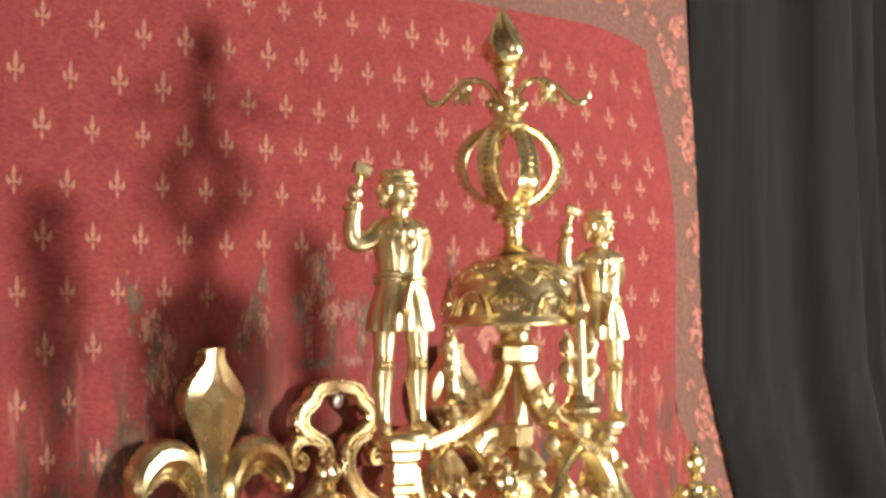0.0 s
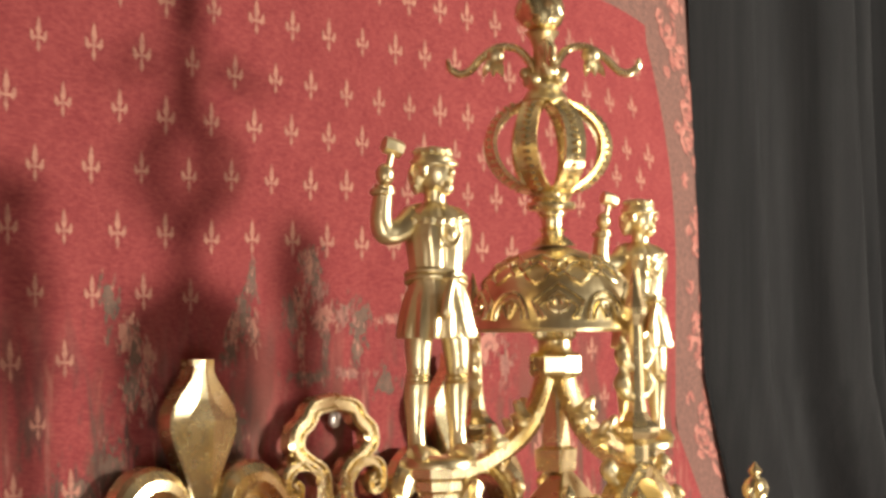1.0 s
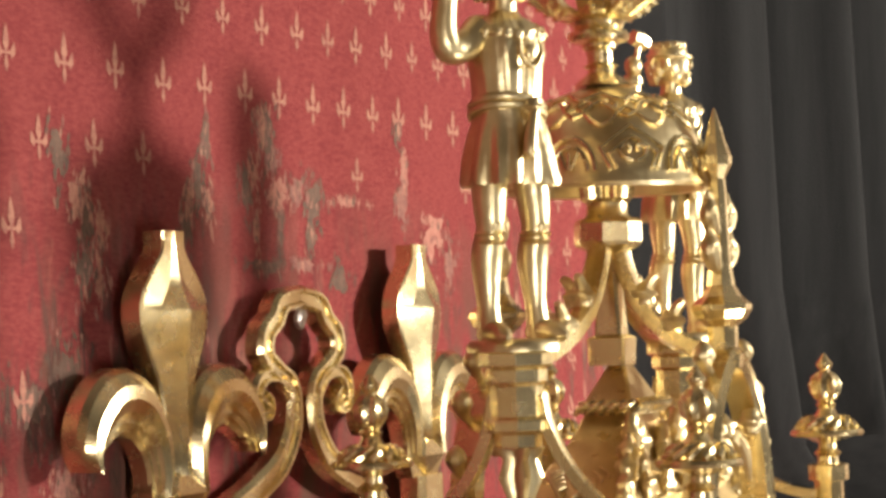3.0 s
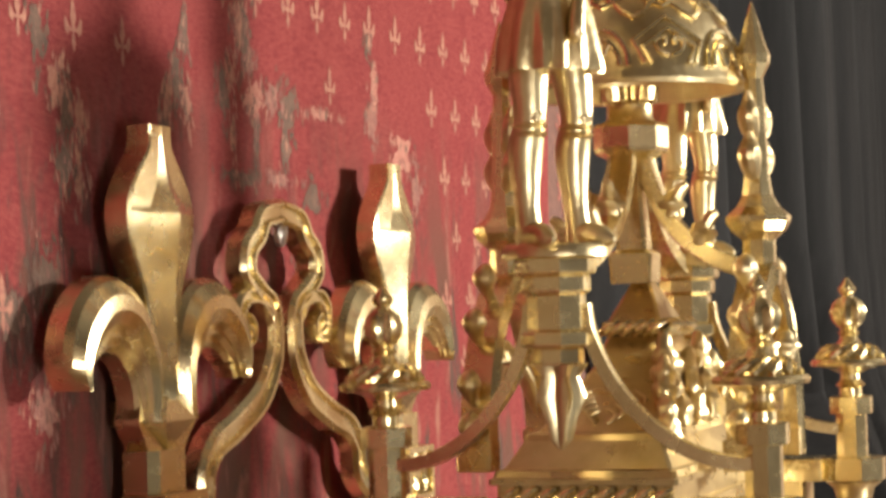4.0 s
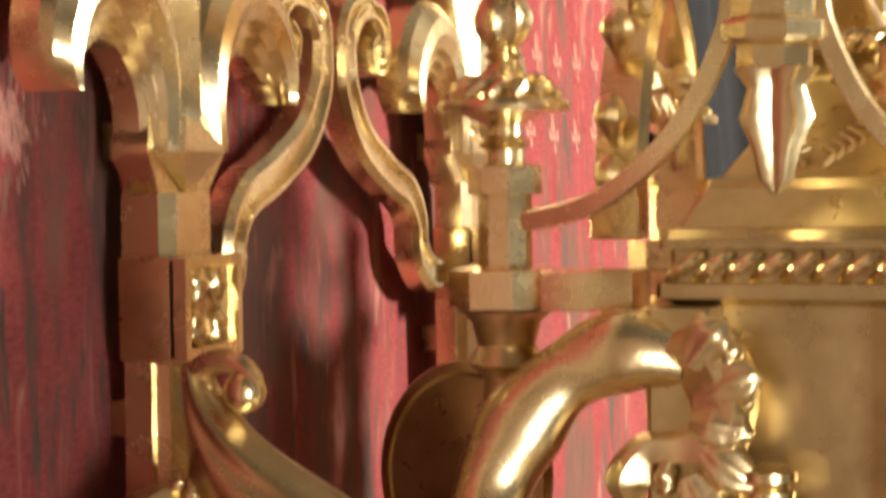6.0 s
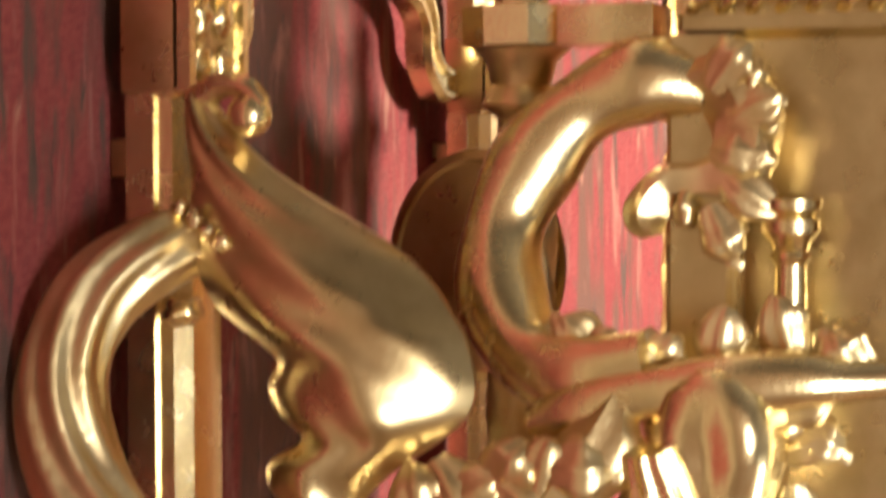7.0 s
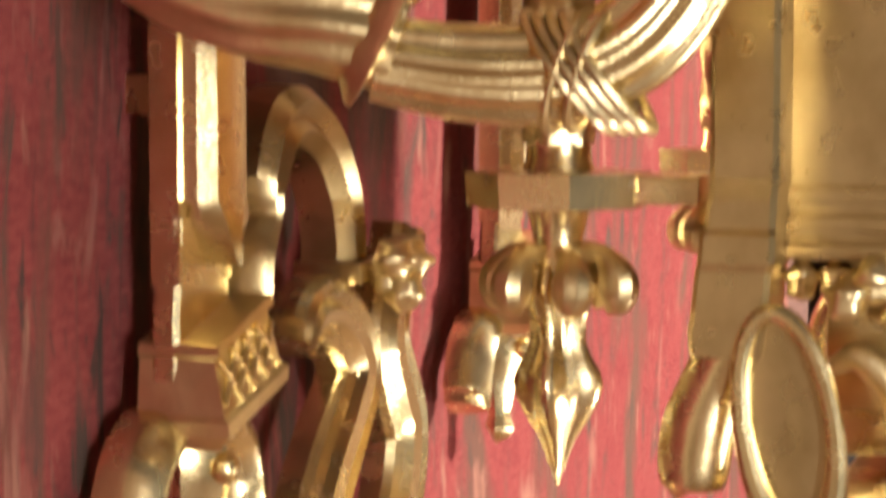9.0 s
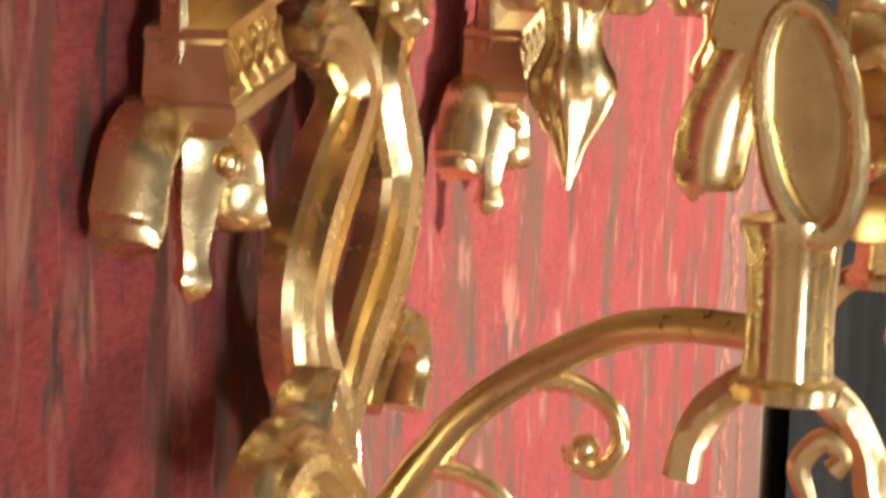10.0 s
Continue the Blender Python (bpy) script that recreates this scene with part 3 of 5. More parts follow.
part("hanging_loop", bm, BRASS, bracket, "keyhole-shaped brass loop with scrolled feet", True, 24)
bm = bmesh.new()
lathe(bm, [(0.0040, 0.0), (0.0040, 0.0012), (0.0034, 0.0019), (0.0005, 0.0022)], 20)
for v in bm.verts:
    v.co = Vector((v.co.x, -0.0125 - v.co.z, 1.5185 + v.co.y))
block(bm, (-0.0006, -0.0150, 1.5150), (0.0006, -0.0142, 1.5220), 0)
for v in bm.verts:
    if v.co.y < -0.0141:
        v.co = Vector((v.co.x + 0.45 * (v.co.z - 1.5185), v.co.y, v.co.z))
screw = new("screw", to_mesh(bm, "screw", STEEL))
tagged(screw, "slotted steel screw holding the brass loop", "screw")

# ---- the leafy scroll arm on the upright ----
bm = bmesh.new()
tube(bm, [(-0.122, -0.034, 1.384, 0.8), (-0.133, -0.0275, 1.3825, 0.9), (-0.143, -0.0175, 1.3735, 1.0), (-0.150, -0.0135, 1.358, 1.05), (-0.152, -0.018, 1.340, 1.1), (-0.154, -0.030, 1.3255, 1.12),
          (-0.153, -0.046, 1.3165, 1.1), (-0.150, -0.062, 1.3125, 1.05), (-0.146, -0.074, 1.3085, 1.0)], 0.0080, 64, 8, 8, 0.30, 0.085)
arm = part("scroll_arm", bm, CAST, bracket, "twisted gadrooned brass scroll arm")
bm = bmesh.new()
tube(bm, [(-0.147, -0.070, 1.3060, 0.9), (-0.140, -0.086, 1.3035, 1.05), (-0.134, -0.101, 1.3040, 1.1), (-0.130, -0.113, 1.3100, 1.1), (-0.128, -0.122, 1.3220, 1.0), (-0.130, -0.126, 1.336, 0.9), (-0.134, -0.124, 1.348, 0.6)],
     0.0078, 72, 8, 9, 0.04, 0.085)
part("lower_bar", bm, BRASS, arm, "fluted bar of the scroll arm")
for k in range(6):
    bm = bmesh.new()
    lean = 0.75 if k < 4 else -0.35
    y0 = -0.1085 + 0.0024 * k if k < 4 else -0.1055 + 0.004 * (k - 4)
    tube(bm, [(-0.1335 - 0.0098 * math.cos(t * 0.9), y0 + lean * 0.0100 * math.sin(t * 0.9), 1.3040 + 0.0100 * math.sin(t * 0.9)) for t in range(-4, 5)], 0.0010, 8, 3, flat=1.5)
    part("ribbon", bm, CAST, arm)
# pointed bract that wraps the joint
bm = bmesh.new()
tube(bm, [(-0.150, -0.066, 1.2985, 0.2), (-0.152, -0.068, 1.305, 0.9), (-0.151, -0.0715, 1.313, 1.1), (-0.149, -0.075, 1.3205, 0.7), (-0.147, -0.0775, 1.3255, 0.1)], 0.0058, 10, 6, 2, 0, 0.3, 0.5)
part("bract", bm, CAST, arm)


def leaf(bm, spine, width, face, scallops=4, curve=0.35, thick=0.0016, nv=10, n=10, lobe=0.3):
    """A fleshy leaf along spine, cupped away from the direction face, with a scalloped edge."""
    q = spline([tuple(p) for p in spine], n)
    pos = [Vector(p[:3]) for p in q]
    f = Vector(face).normalized()
    top, low = [], []
    for i, p in enumerate(pos):
        tan = (pos[min(i + 1, len(pos) - 1)] - pos[max(i - 1, 0)]).normalized()
        side = tan.cross(f).normalized()
        nor = side.cross(tan).normalized()
        u = i / (len(pos) - 1)
        w = width * q[i][3]
        sc = 1 - lobe * abs(math.sin(math.pi * scallops * u)) ** 4
        a, b = [], []
        for j in range(nv + 1):
            s = 2 * j / nv - 1
            ws = w * (sc if s > 0 else 1.0)
            h = -curve * w * s * s + 0.06 * w * math.cos(9 * s)
            c = p + side * (s * ws) + nor * h
            a.append(c)
            b.append(c - nor * thick)
        top.append(a + b[::-1])
    return add_rings(bm, top)


def broad_leaf(rows, nv=20):
    """A domed leaf: rows give its height, its two edges and how far it stands out."""
    bm = bmesh.new()
    rings = []
    for z, ya, yb, x, dome in spline(rows, 5):
        top, low = [], []
        for j in range(nv + 1):
            s = 2 * j / nv - 1
            h = dome * (1 - abs(s + 0.12 * (1 - s * s)) ** 2.3) + 0.0007 * math.sin(7 * s + 260 * z) * (1 - s * s)
            y = 0.5 * (ya + yb) + 0.5 * s * (yb - ya)
            top.append((x - h, y, z))
            low.append((x - h * 0.86 + 0.0018, y, z))
        rings.append(top + low[::-1])
    add_rings(bm, rings)
    return bm


bm = broad_leaf([(1.4125, -0.0280, -0.0335, -0.1255, 0.002), (1.4040, -0.0285, -0.0400, -0.1260, 0.004), (1.3960, -0.0300, -0.0500, -0.1270, 0.006),
                 (1.3856, -0.0305, -0.0692, -0.1290, 0.0089),
                 (1.3813, -0.0310, -0.0759, -0.1296, 0.0104),
                 (1.3760, -0.0335, -0.0814, -0.1302, 0.0112),
                 (1.3708, -0.0375, -0.0852, -0.1308, 0.0112),
                 (1.3666, -0.0430, -0.0879, -0.1314, 0.0116),
                 (1.3613, -0.0500, -0.0896, -0.1320, 0.0110),
                 (1.3566, -0.0485, -0.0903, -0.1326, 0.0110),
                 (1.3514, -0.0505, -0.0885, -0.1332, 0.0106),
                 (1.3466, -0.0560, -0.0830, -0.1338, 0.0085),
                 (1.3422, -0.0500, -0.0765, -0.1353, 0.0078),
                 (1.3379, -0.0500, -0.0715, -0.1361, 0.0066),
                 (1.3331, -0.0540, -0.0685, -0.1369, 0.0052),
                 (1.3279, -0.0600, -0.0690, -0.1377, 0.0036),
                 (1.3239, -0.0669, -0.0735, -0.1385, 0.0022),
                 ])
part("acanthus_leaf", bm, SATIN, arm, "broad smooth acanthus leaf with a lobed edge")
part("bead", ball(bmesh.new(), (-0.1265, -0.0425, 1.4085), 0.0045, 16), BRASS, arm)
bm = bmesh.new()
tube(bm, [(-0.124, -0.030, 1.411, 1.2), (-0.126, -0.036, 1.4145, 1.0), (-0.1270, -0.0420, 1.4140, 0.8), (-0.1270, -0.0455, 1.4105, 0.7)], 0.0028, 10, 6)
part("leaf_curl", bm, BRASS, arm)
for k in range(4):
    part("bead", lump(bmesh.new(), (-0.134 - 0.0012 * k, -0.031 - 0.0035 * k, 1.3905 - 0.0022 * k), 0.0017, k), BRASS, arm)
part("boss", lump(bmesh.new(), (-0.1180, -0.0240, 1.3690), 0.0050, 3, 1.0, 0.8, 0.6), BRASS, arm)
part("boss", lump(bmesh.new(), (-0.1180, -0.0250, 1.3245), 0.0055, 5, 1.0, 1.0, 0.7), BRASS, arm)
bm = bmesh.new()
tube(bm, [(-0.138, -0.060, 1.3300, 0.9), (-0.140, -0.064, 1.3215, 1.0), (-0.1400, -0.0690, 1.3165, 0.8), (-0.1390, -0.0755, 1.3200, 0.7), (-0.138, -0.0770, 1.3280, 0.5), (-0.137, -0.0740, 1.3330, 0.2)], 0.0034, 12, 6)
ball(bm, (-0.138, -0.0765, 1.3240), 0.0042, 12)
part("tendril", bm, BRASS, arm)

# arch between the upright and the corner turret
bm = bmesh.new()
ARCH = [(-1, 0.004), (-1, -0.005), (-0.5, -0.0085), (0, -0.006), (0.5, -0.0085), (1, -0.005), (1, 0.004)]
strap(bm, [(x + 0.021, -0.0135, z, 0.0068 * w) for x, z, w in ((-0.1060, 1.2560, 0.55), (-0.1045, 1.2660, 0.6), (-0.1000, 1.2735, 0.45), (-0.0995, 1.2790, 0.65), (-0.0975, 1.2830, 0.9), (-0.0910, 1.2925, 1.0), (-0.0790, 1.2950, 1.0), (-0.0660, 1.2895, 1.0), (-0.0565, 1.2785, 1.0), (-0.0530, 1.2680, 1.0), (-0.0525, 1.2600, 1.0))], ARCH)
block(bm, (-0.042, -0.026, 1.2560), (-0.024, -0.009, 1.2610), 0.0006)
arch = part("arch", bm, SATIN, bracket, "moulded brass arch with a square block")
for k, (dx, dy, dz) in enumerate(((0, 0, 0), (0.004, -0.004, 0.003), (-0.004, -0.003, 0.004), (0, -0.004, -0.004))):
    part("berry", lump(bmesh.new(), (-0.034 + dx, -0.030 + dy, 1.2580 + dz), 0.0048, k), CAST, arch)

# ---- waving straps below ----
SSTRAP = [(-1, 0.0005), (-1, -0.0052), (-0.92, -0.0074), (-0.72, -0.0088), (-0.52, -0.0072), (-0.28, -0.0094), (0.08, -0.0099), (0.32, -0.0077), (0.58, -0.0092), (0.84, -0.0077), (1, -0.0050), (1, 0.0005)]
bm = bmesh.new()
strap(bm, [(x + 0.014, -0.0150, z, 0.0116 * w) for x, z, w in ((-0.0800, 1.2440, 0.30), (-0.0740, 1.2500, 0.55), (-0.0620, 1.2500, 0.75), (-0.0490, 1.2430, 0.85), (-0.0440, 1.2343, 0.95), (-0.0500, 1.2250, 1.0), (-0.0600, 1.2145, 1.08), (-0.0690, 1.2035, 1.1),
                                                      (-0.0748, 1.1925, 1.1), (-0.0725, 1.1800, 1.05), (-0.0625, 1.1675, 0.9), (-0.0530, 1.1560, 0.75), (-0.0480, 1.1420, 0.6))], SSTRAP)
part("waving_strap", bm, BRASS, bracket, "moulded S-shaped brass strap", True, 16)
bm = bmesh.new()
strap(bm, [(x + 0.009, -0.0150, z, 0.0118 * w) for x, z, w in ((-0.0060, 1.2660, 0.7), (-0.0090, 1.2570, 0.8), (-0.0175, 1.2485, 0.85), (-0.0195, 1.2390, 0.9), (-0.0140, 1.2285, 1.0), (-0.0075, 1.2175, 1.05), (-0.0080, 1.2065, 1.1), (-0.0125, 1.1960, 1.1),
                                                      (-0.0215, 1.1850, 1.05), (-0.0335, 1.1738, 0.95), (-0.0435, 1.1626, 0.8), (-0.0470, 1.1500, 0.7), (-0.0480, 1.1400, 0.6))], SSTRAP)
strap(bm, [(x + 0.010, -0.0150, z, 0.0046 * w) for x, z, w in ((-0.0293, 1.1590, 0.8), (-0.0225, 1.1680, 1.0), (-0.0090, 1.1765, 1.1), (0.0050, 1.1730, 1.1), (0.0085, 1.1640, 1.0), (0.0035, 1.1530, 0.9))], SSTRAP)
part("waving_strap", bm, BRASS, bracket, "moulded S-shaped brass strap with a side curl", True, 16)
bm = bmesh.new()
strap(bm, [(x, -0.030, z, 0.0095 * w) for x, z, w in ((-0.0560, 1.136, 0.5), (-0.0780, 1.152, 0.8), (-0.0960, 1.162, 1.0), (-0.112, 1.160, 1.0), (-0.121, 1.148, 0.8), (-0.119, 1.136, 0.4))], SSTRAP)
strap(bm, [(x, -0.028, z, 0.0060 * w) for x, z, w in ((-0.0930, 1.165, 0.8), (-0.0880, 1.172, 1.0), (-0.0830, 1.180, 0.2))], SSTRAP)
add_rings(bm, [[(-0.0640 - w, -0.030, z), (-0.0640, -0.030 - d, z), (-0.0640 + w, -0.030, z)] for z, w, d in ((1.1560, 0.0085, 0.006), (1.1350, 0.0020, 0.010))])
part("lower_lily", bm, BRASS, bracket, "brass lily with curling petals below the straps")
# branch that runs forward to the clock's foot
bm = bmesh.new()
tube(bm, [(-0.060, -0.036, 1.136, 1.1), (-0.060, -0.046, 1.152, 1.1), (-0.060, -0.058, 1.1675, 1.05), (-0.061, -0.074, 1.180, 1.0), (-0.064, -0.092, 1.1895, 1.0), (-0.072, -0.108, 1.1935, 1.0), (-0.082, -0.124, 1.1945, 1.0)],
     0.0034, 14, 8, 2, 0, 0.12)
branch = part("branch", bm, SATIN, bracket, "curved brass branch with coiled tendrils")
for flip, z0 in ((1, 0.0), (-1, -0.020)):
    bm = bmesh.new()
    tube(bm, [(-0.060, -0.072, 1.1770 + z0, 1.0), (-0.060, -0.082, 1.1770 + z0, 1.0), (-0.060, -0.0905, 1.1725 + z0, 0.95), (-0.060, -0.0930, 1.1655 + z0, 0.9), (-0.060, -0.0890, 1.1590 + z0, 0.9), (-0.060, -0.0835, 1.1600 + z0, 0.9),
              (-0.060, -0.0825, 1.1640 + z0, 1.1)] if flip > 0 else
         [(-0.060, -0.0500, 1.1560, 1.0), (-0.060, -0.060, 1.1545, 1.0), (-0.060, -0.0675, 1.1500, 0.9), (-0.060, -0.070, 1.1430, 0.9), (-0.060, -0.066, 1.1385, 0.8)], 0.0024, 12, 8)
    if flip > 0:
        ball(bm, (-0.0605, -0.0855, 1.1635), 0.0032, 12)
    part("tendril", bm, BRASS, branch)

# ---- the clock ----
AY = -0.145
clock = thing("wall_clock", "ornate polished brass gothic clock with a domed bell", "clock", (0, AY, 1.27))
bm = bmesh.new()
block(bm, (-0.0835, AY - 0.028, 1.268), (0.0835, AY + 0.024, 1.4255), 0.001)
case = part("case", bm, SATIN, clock, "plain brass case side")
for z in (1.268, 1.2735, 1.279):
    bm = bmesh.new()
    block(bm, (-0.086, AY - 0.031, z), (0.083, AY + 0.027, z + 0.003), 0.0007)
    part("moulding", bm, SATIN, case)
# corner pilasters with flared moulded feet
for sx in (-1, 1):
    for y0 in (AY + 0.020, AY - 0.034):
        bm = bmesh.new()
        x0, y1 = sx * 0.090, y0
        loft_rect(bm, [(1.250, x0 - 0.009, x0 + 0.009, y1 - 0.0045, y1 + 0.0095), (1.2545, x0 - 0.0092, x0 + 0.0092, y1 - 0.005, y1 + 0.010), (1.257, x0 - 0.0095, x0 + 0.0095, y1 - 0.0055, y1 + 0.0095),
                       (1.2665, x0 - 0.0098, x0 + 0.0098, y1 - 0.006, y1 + 0.0085), (1.268, x0 - 0.0105, x0 + 0.0105, y1 - 0.0068, y1 + 0.0080), (1.2735, x0 - 0.0105, x0 + 0.0105, y1 - 0.0070, y1 + 0.0075),
                       (1.2745, x0 - 0.0098, x0 + 0.0098, y1 - 0.0068, y1 + 0.0070), (1.280, x0 - 0.0095, x0 + 0.0095, y1 - 0.0070, y1 + 0.0062), (1.284, x0 - 0.0085, x0 + 0.0085, y1 - 0.0072, y1 + 0.0060),
                       (1.3400, x0 - 0.0085, x0 + 0.0085, y1 - 0.0072, y1 + 0.0060), (1.424, x0 - 0.0085, x0 + 0.0085, y1 - 0.0072, y1 + 0.0060)])
        pil = part("pilaster", bm, SATIN, clock, "square brass corner pilaster with a banded foot", False)
        bm = bmesh.new()
        tube(bm, [(x0, y1 + 0.002, 1.2525, 0.95), (x0, y1 + 0.006, 1.2440, 1.0), (x0, y1 + 0.0095, 1.2340, 1.1), (x0, y1 + 0.0105, 1.2240, 0.95), (x0, y1 + 0.0105, 1.2225, 0.3)], 0.0068, 16, 8, 0, 0, 0, 0.9)
        part("curved_foot", bm, BRASS, pil)
        # oval shield with a raised rim
        bm = bmesh.new()
        rim = [(x0 - 0.009, y1 - 0.0095 + 0.0088 * math.cos(a) + 0.003 * math.sin(a), 1.2375 + 0.0215 * math.sin(a), 1.0 + 0.5 * max(0, -math.sin(a))) for a in [2 * math.pi * k / 12 for k in range(13)]]
        tube(bm, rim, 0.0019, 10, 4)
        shield = part("oval_rim", bm, BRASS, pil, "raised rim of an oval shield")
        bm = bmesh.new()
        add_rings(bm, [[(x0 - 0.009 + d, y1 - 0.0095 + 0.0083 * s * math.cos(a) + 0.003 * s * math.sin(a), 1.2375 + 0.0208 * s * math.sin(a)) for a in [2 * math.pi * k / 28 for k in range(28)]]
                       for d, s in ((0.0030, 0.9), (0.0015, 1.0), (0.0008, 0.55), (0.0012, 0.1))])
        part("oval_field", bm, SATIN, shield)
        bm = bmesh.new()
        ax_, ay_ = x0 - 0.002, y1 - 0.007

        def groove(r, a, z):
            return r * (1 + 0.09 * abs(math.sin(4 * a)))
        lathe(bm, [(0.010, 1.184), (0.0105, 1.187), (0.0082, 1.1885), (0.0078, 1.195), (0.0080, 1.205), (0.0086, 1.214), (0.0098, 1.2165), (0.0096, 1.2185), (0.006, 1.2195)], 40, (ax_, ay_, 0), 0.2, groove)
        part("fluted_drum", bm, BRASS, pil)
        for k in range(6):
            part("leafwork", lump(bmesh.new(), (x0 - 0.006 + 0.0012 * k, y1 - 0.020 - 0.005 * k, 1.2620 + 0.004 * math.sin(2.1 * k)), 0.0042, k + y0), CAST, pil)
        bm = bmesh.new()
        tube(bm, [(x0, y1 - 0.016, 1.2480, 0.5), (x0, y1 - 0.022, 1.2500, 1.0), (x0, y1 - 0.028, 1.2440, 1.0), (x0, y1 - 0.027, 1.2380, 0.3)], 0.003, 10, 6)
        part("leafwork", bm, CAST, pil, "small cast leaf")
        bm = bmesh.new()
        tube(bm, [(x0, y1 + 0.0065 - 0.0185 * math.cos(a) * 1.0 - 0.012, 1.1660 + 0.0215 * math.sin(a)) for a in [math.pi * k / 8 for k in range(9)]], 0.0035, 12, 4, 5, 0.3, 0.1)
        tube(bm, [(x0 - 0.001, y1 - 0.012, 1.164, 0.7), (x0 - 0.001, y1 - 0.010, 1.171, 0.9), (x0 - 0.001, y1 - 0.0145, 1.1765, 0.9), (x0 - 0.001, y1 - 0.0185, 1.1735, 0.8), (x0 - 0.001, y1 - 0.0165, 1.1705, 0.9)], 0.0026, 10, 6)
        part("foot_scroll", bm, CAST, pil)
# turned baluster standing out from the side of the case
bm = lathe(bmesh.new(), [(0.0030, 1.3629), (0.0046, 1.3638), (0.0046, 1.3659), (0.0032, 1.3668), (0.0030, 1.3794), (0.0042, 1.3809), (0.0034, 1.3821), (0.0040, 1.3839), (0.0056, 1.3857), (0.0056, 1.3881), (0.0044, 1.3890), (0.0060, 1.3902), (0.0060, 1.3920), (0.0036, 1.3929)], 24, (-0.1000, -0.1440, 0))
baluster = part("baluster", bm, BRASS, clock, "slim turned brass baluster with a ringed head")
part("bracket_arm", block(bmesh.new(), (-0.1000, -0.1470, 1.3635), (-0.0830, -0.1410, 1.3659), 0.0005), BRASS, baluster)
# bands of leafwork on the case foot
for k in range(9):
    part("bead", lump(bmesh.new(), (-0.0835, AY - 0.030 + 0.0068 * k, 1.2640), 0.0034, k, 0.7, 1.0, 1.2), CAST, case)
for z, w in ((1.268, 0.080), (1.258, 0.083), (1.248, 0.078), (1.238, 0.072), (1.222, 0.066)):
    bm = bmesh.new()
    block(bm, (-w, AY - 0.026, z - 0.010), (w, AY + 0.006, z), 0.0012)
    part("foot_moulding", bm, SATIN, case, "stepped moulding under the case")


def rope(bm, a, b, r, pitch=0.0056):
    """A twisted rope moulding from a to b."""
    a, b = Vector(a), Vector(b)
    n = max(4, int((b - a).length / pitch))
    d = (b - a).normalized()
    s = d.cross(Vector((0, 0, 1))).normalized()
    for k in range(n):
        c = a.lerp(b, (k + 0.5) / n)
        o = d * 0.0034
        tube(bm, [c - o - Vector((0, 0, r)) + s * 0.0, c - o * 0.4 + s * r * 0.9 - Vector((0, 0, r * 0.3)), c + o * 0.4 + s * r * 0.9 + Vector((0, 0, r * 0.4)), c + o + Vector((0, 0, r))], r * 0.50, 8, 2)


# cornice with rope moulding
bm = bmesh.new()
X1, Y0, Y1 = 0.088, AY - 0.034, AY + 0.026
loft_rect(bm, [(1.4235, -X1 + 0.005, X1 - 0.005, Y0 + 0.004, Y1 - 0.004), (1.4255, -X1, X1, Y0, Y1), (1.4285, -X1, X1, Y0, Y1), (1.4288, -X1 + 0.0025, X1 - 0.0025, Y0 + 0.0025, Y1 - 0.0025),
               (1.4355, -X1 + 0.0025, X1 - 0.0025, Y0 + 0.0025, Y1 - 0.0025), (1.4358, -X1 + 0.0005, X1 - 0.0005, Y0 + 0.0005, Y1 - 0.0005), (1.4375, -X1 + 0.0005, X1 - 0.0005, Y0 + 0.0005, Y1 - 0.0005)])
cornice = part("cornice", bm, SATIN, clock, "brass cornice with a twisted rope band", False)
bm = bmesh.new()
rope(bm, (-X1 + 0.0015, Y1 - 0.003, 1.432), (-X1 + 0.0015, Y0 + 0.003, 1.432), 0.0026)
part("rope_band", bm, BRASS, cornice)
# roof: a swept hip with a framed panel, a neck and a small peak
bm = bmesh.new()
loft_rect(bm, [(z, -hx, hx, AY - 0.003 - hy, AY - 0.003 + hy) for z, hx, hy in ((1.4375, 0.082, 0.0290), (1.4395, 0.081, 0.0285), (1.4400, 0.078, 0.0265), (1.4480, 0.070, 0.0222), (1.4500, 0.069, 0.0220), (1.4506, 0.064, 0.0195),
                                                                           (1.4600, 0.045, 0.0145), (1.4700, 0.028, 0.0108), (1.4790, 0.0165, 0.0092), (1.4800, 0.018, 0.0105), (1.4840, 0.018, 0.0105),
                                                                           (1.4845, 0.0155, 0.0090), (1.4980, 0.0040, 0.0030))])
roof = part("roof", bm, SATIN, clock, "steep swept brass roof with a framed panel", False)
bm = bmesh.new()
rope(bm, (-0.0182, AY + 0.007, 1.482), (-0.0182, AY - 0.013, 1.482), 0.0022, 0.0034)
rope(bm, (-0.018, AY - 0.0138, 1.482), (0.018, AY - 0.0138, 1.482), 0.0022, 0.0028)
part("rope_band", bm, BRASS, roof)
for s in (-1, 1):
    for k in range(5):
        bm = bmesh.new()
        tube(bm, [(-0.0600 + 0.0030 * k, AY - 0.003 + s * (0.002 + 0.0022 * k), 1.4525 + 0.0013 * k), (-0.0580 + 0.0028 * k, AY - 0.003 + s * (0.004 + 0.0018 * k), 1.4550 + 0.0012 * k),
                  (-0.0560 + 0.0028 * k, AY - 0.003 + s * (0.0015 + 0.0014 * k), 1.4566 + 0.0014 * k)], 0.0007, 6, 4)
        part("tendril", bm, CAST, roof)

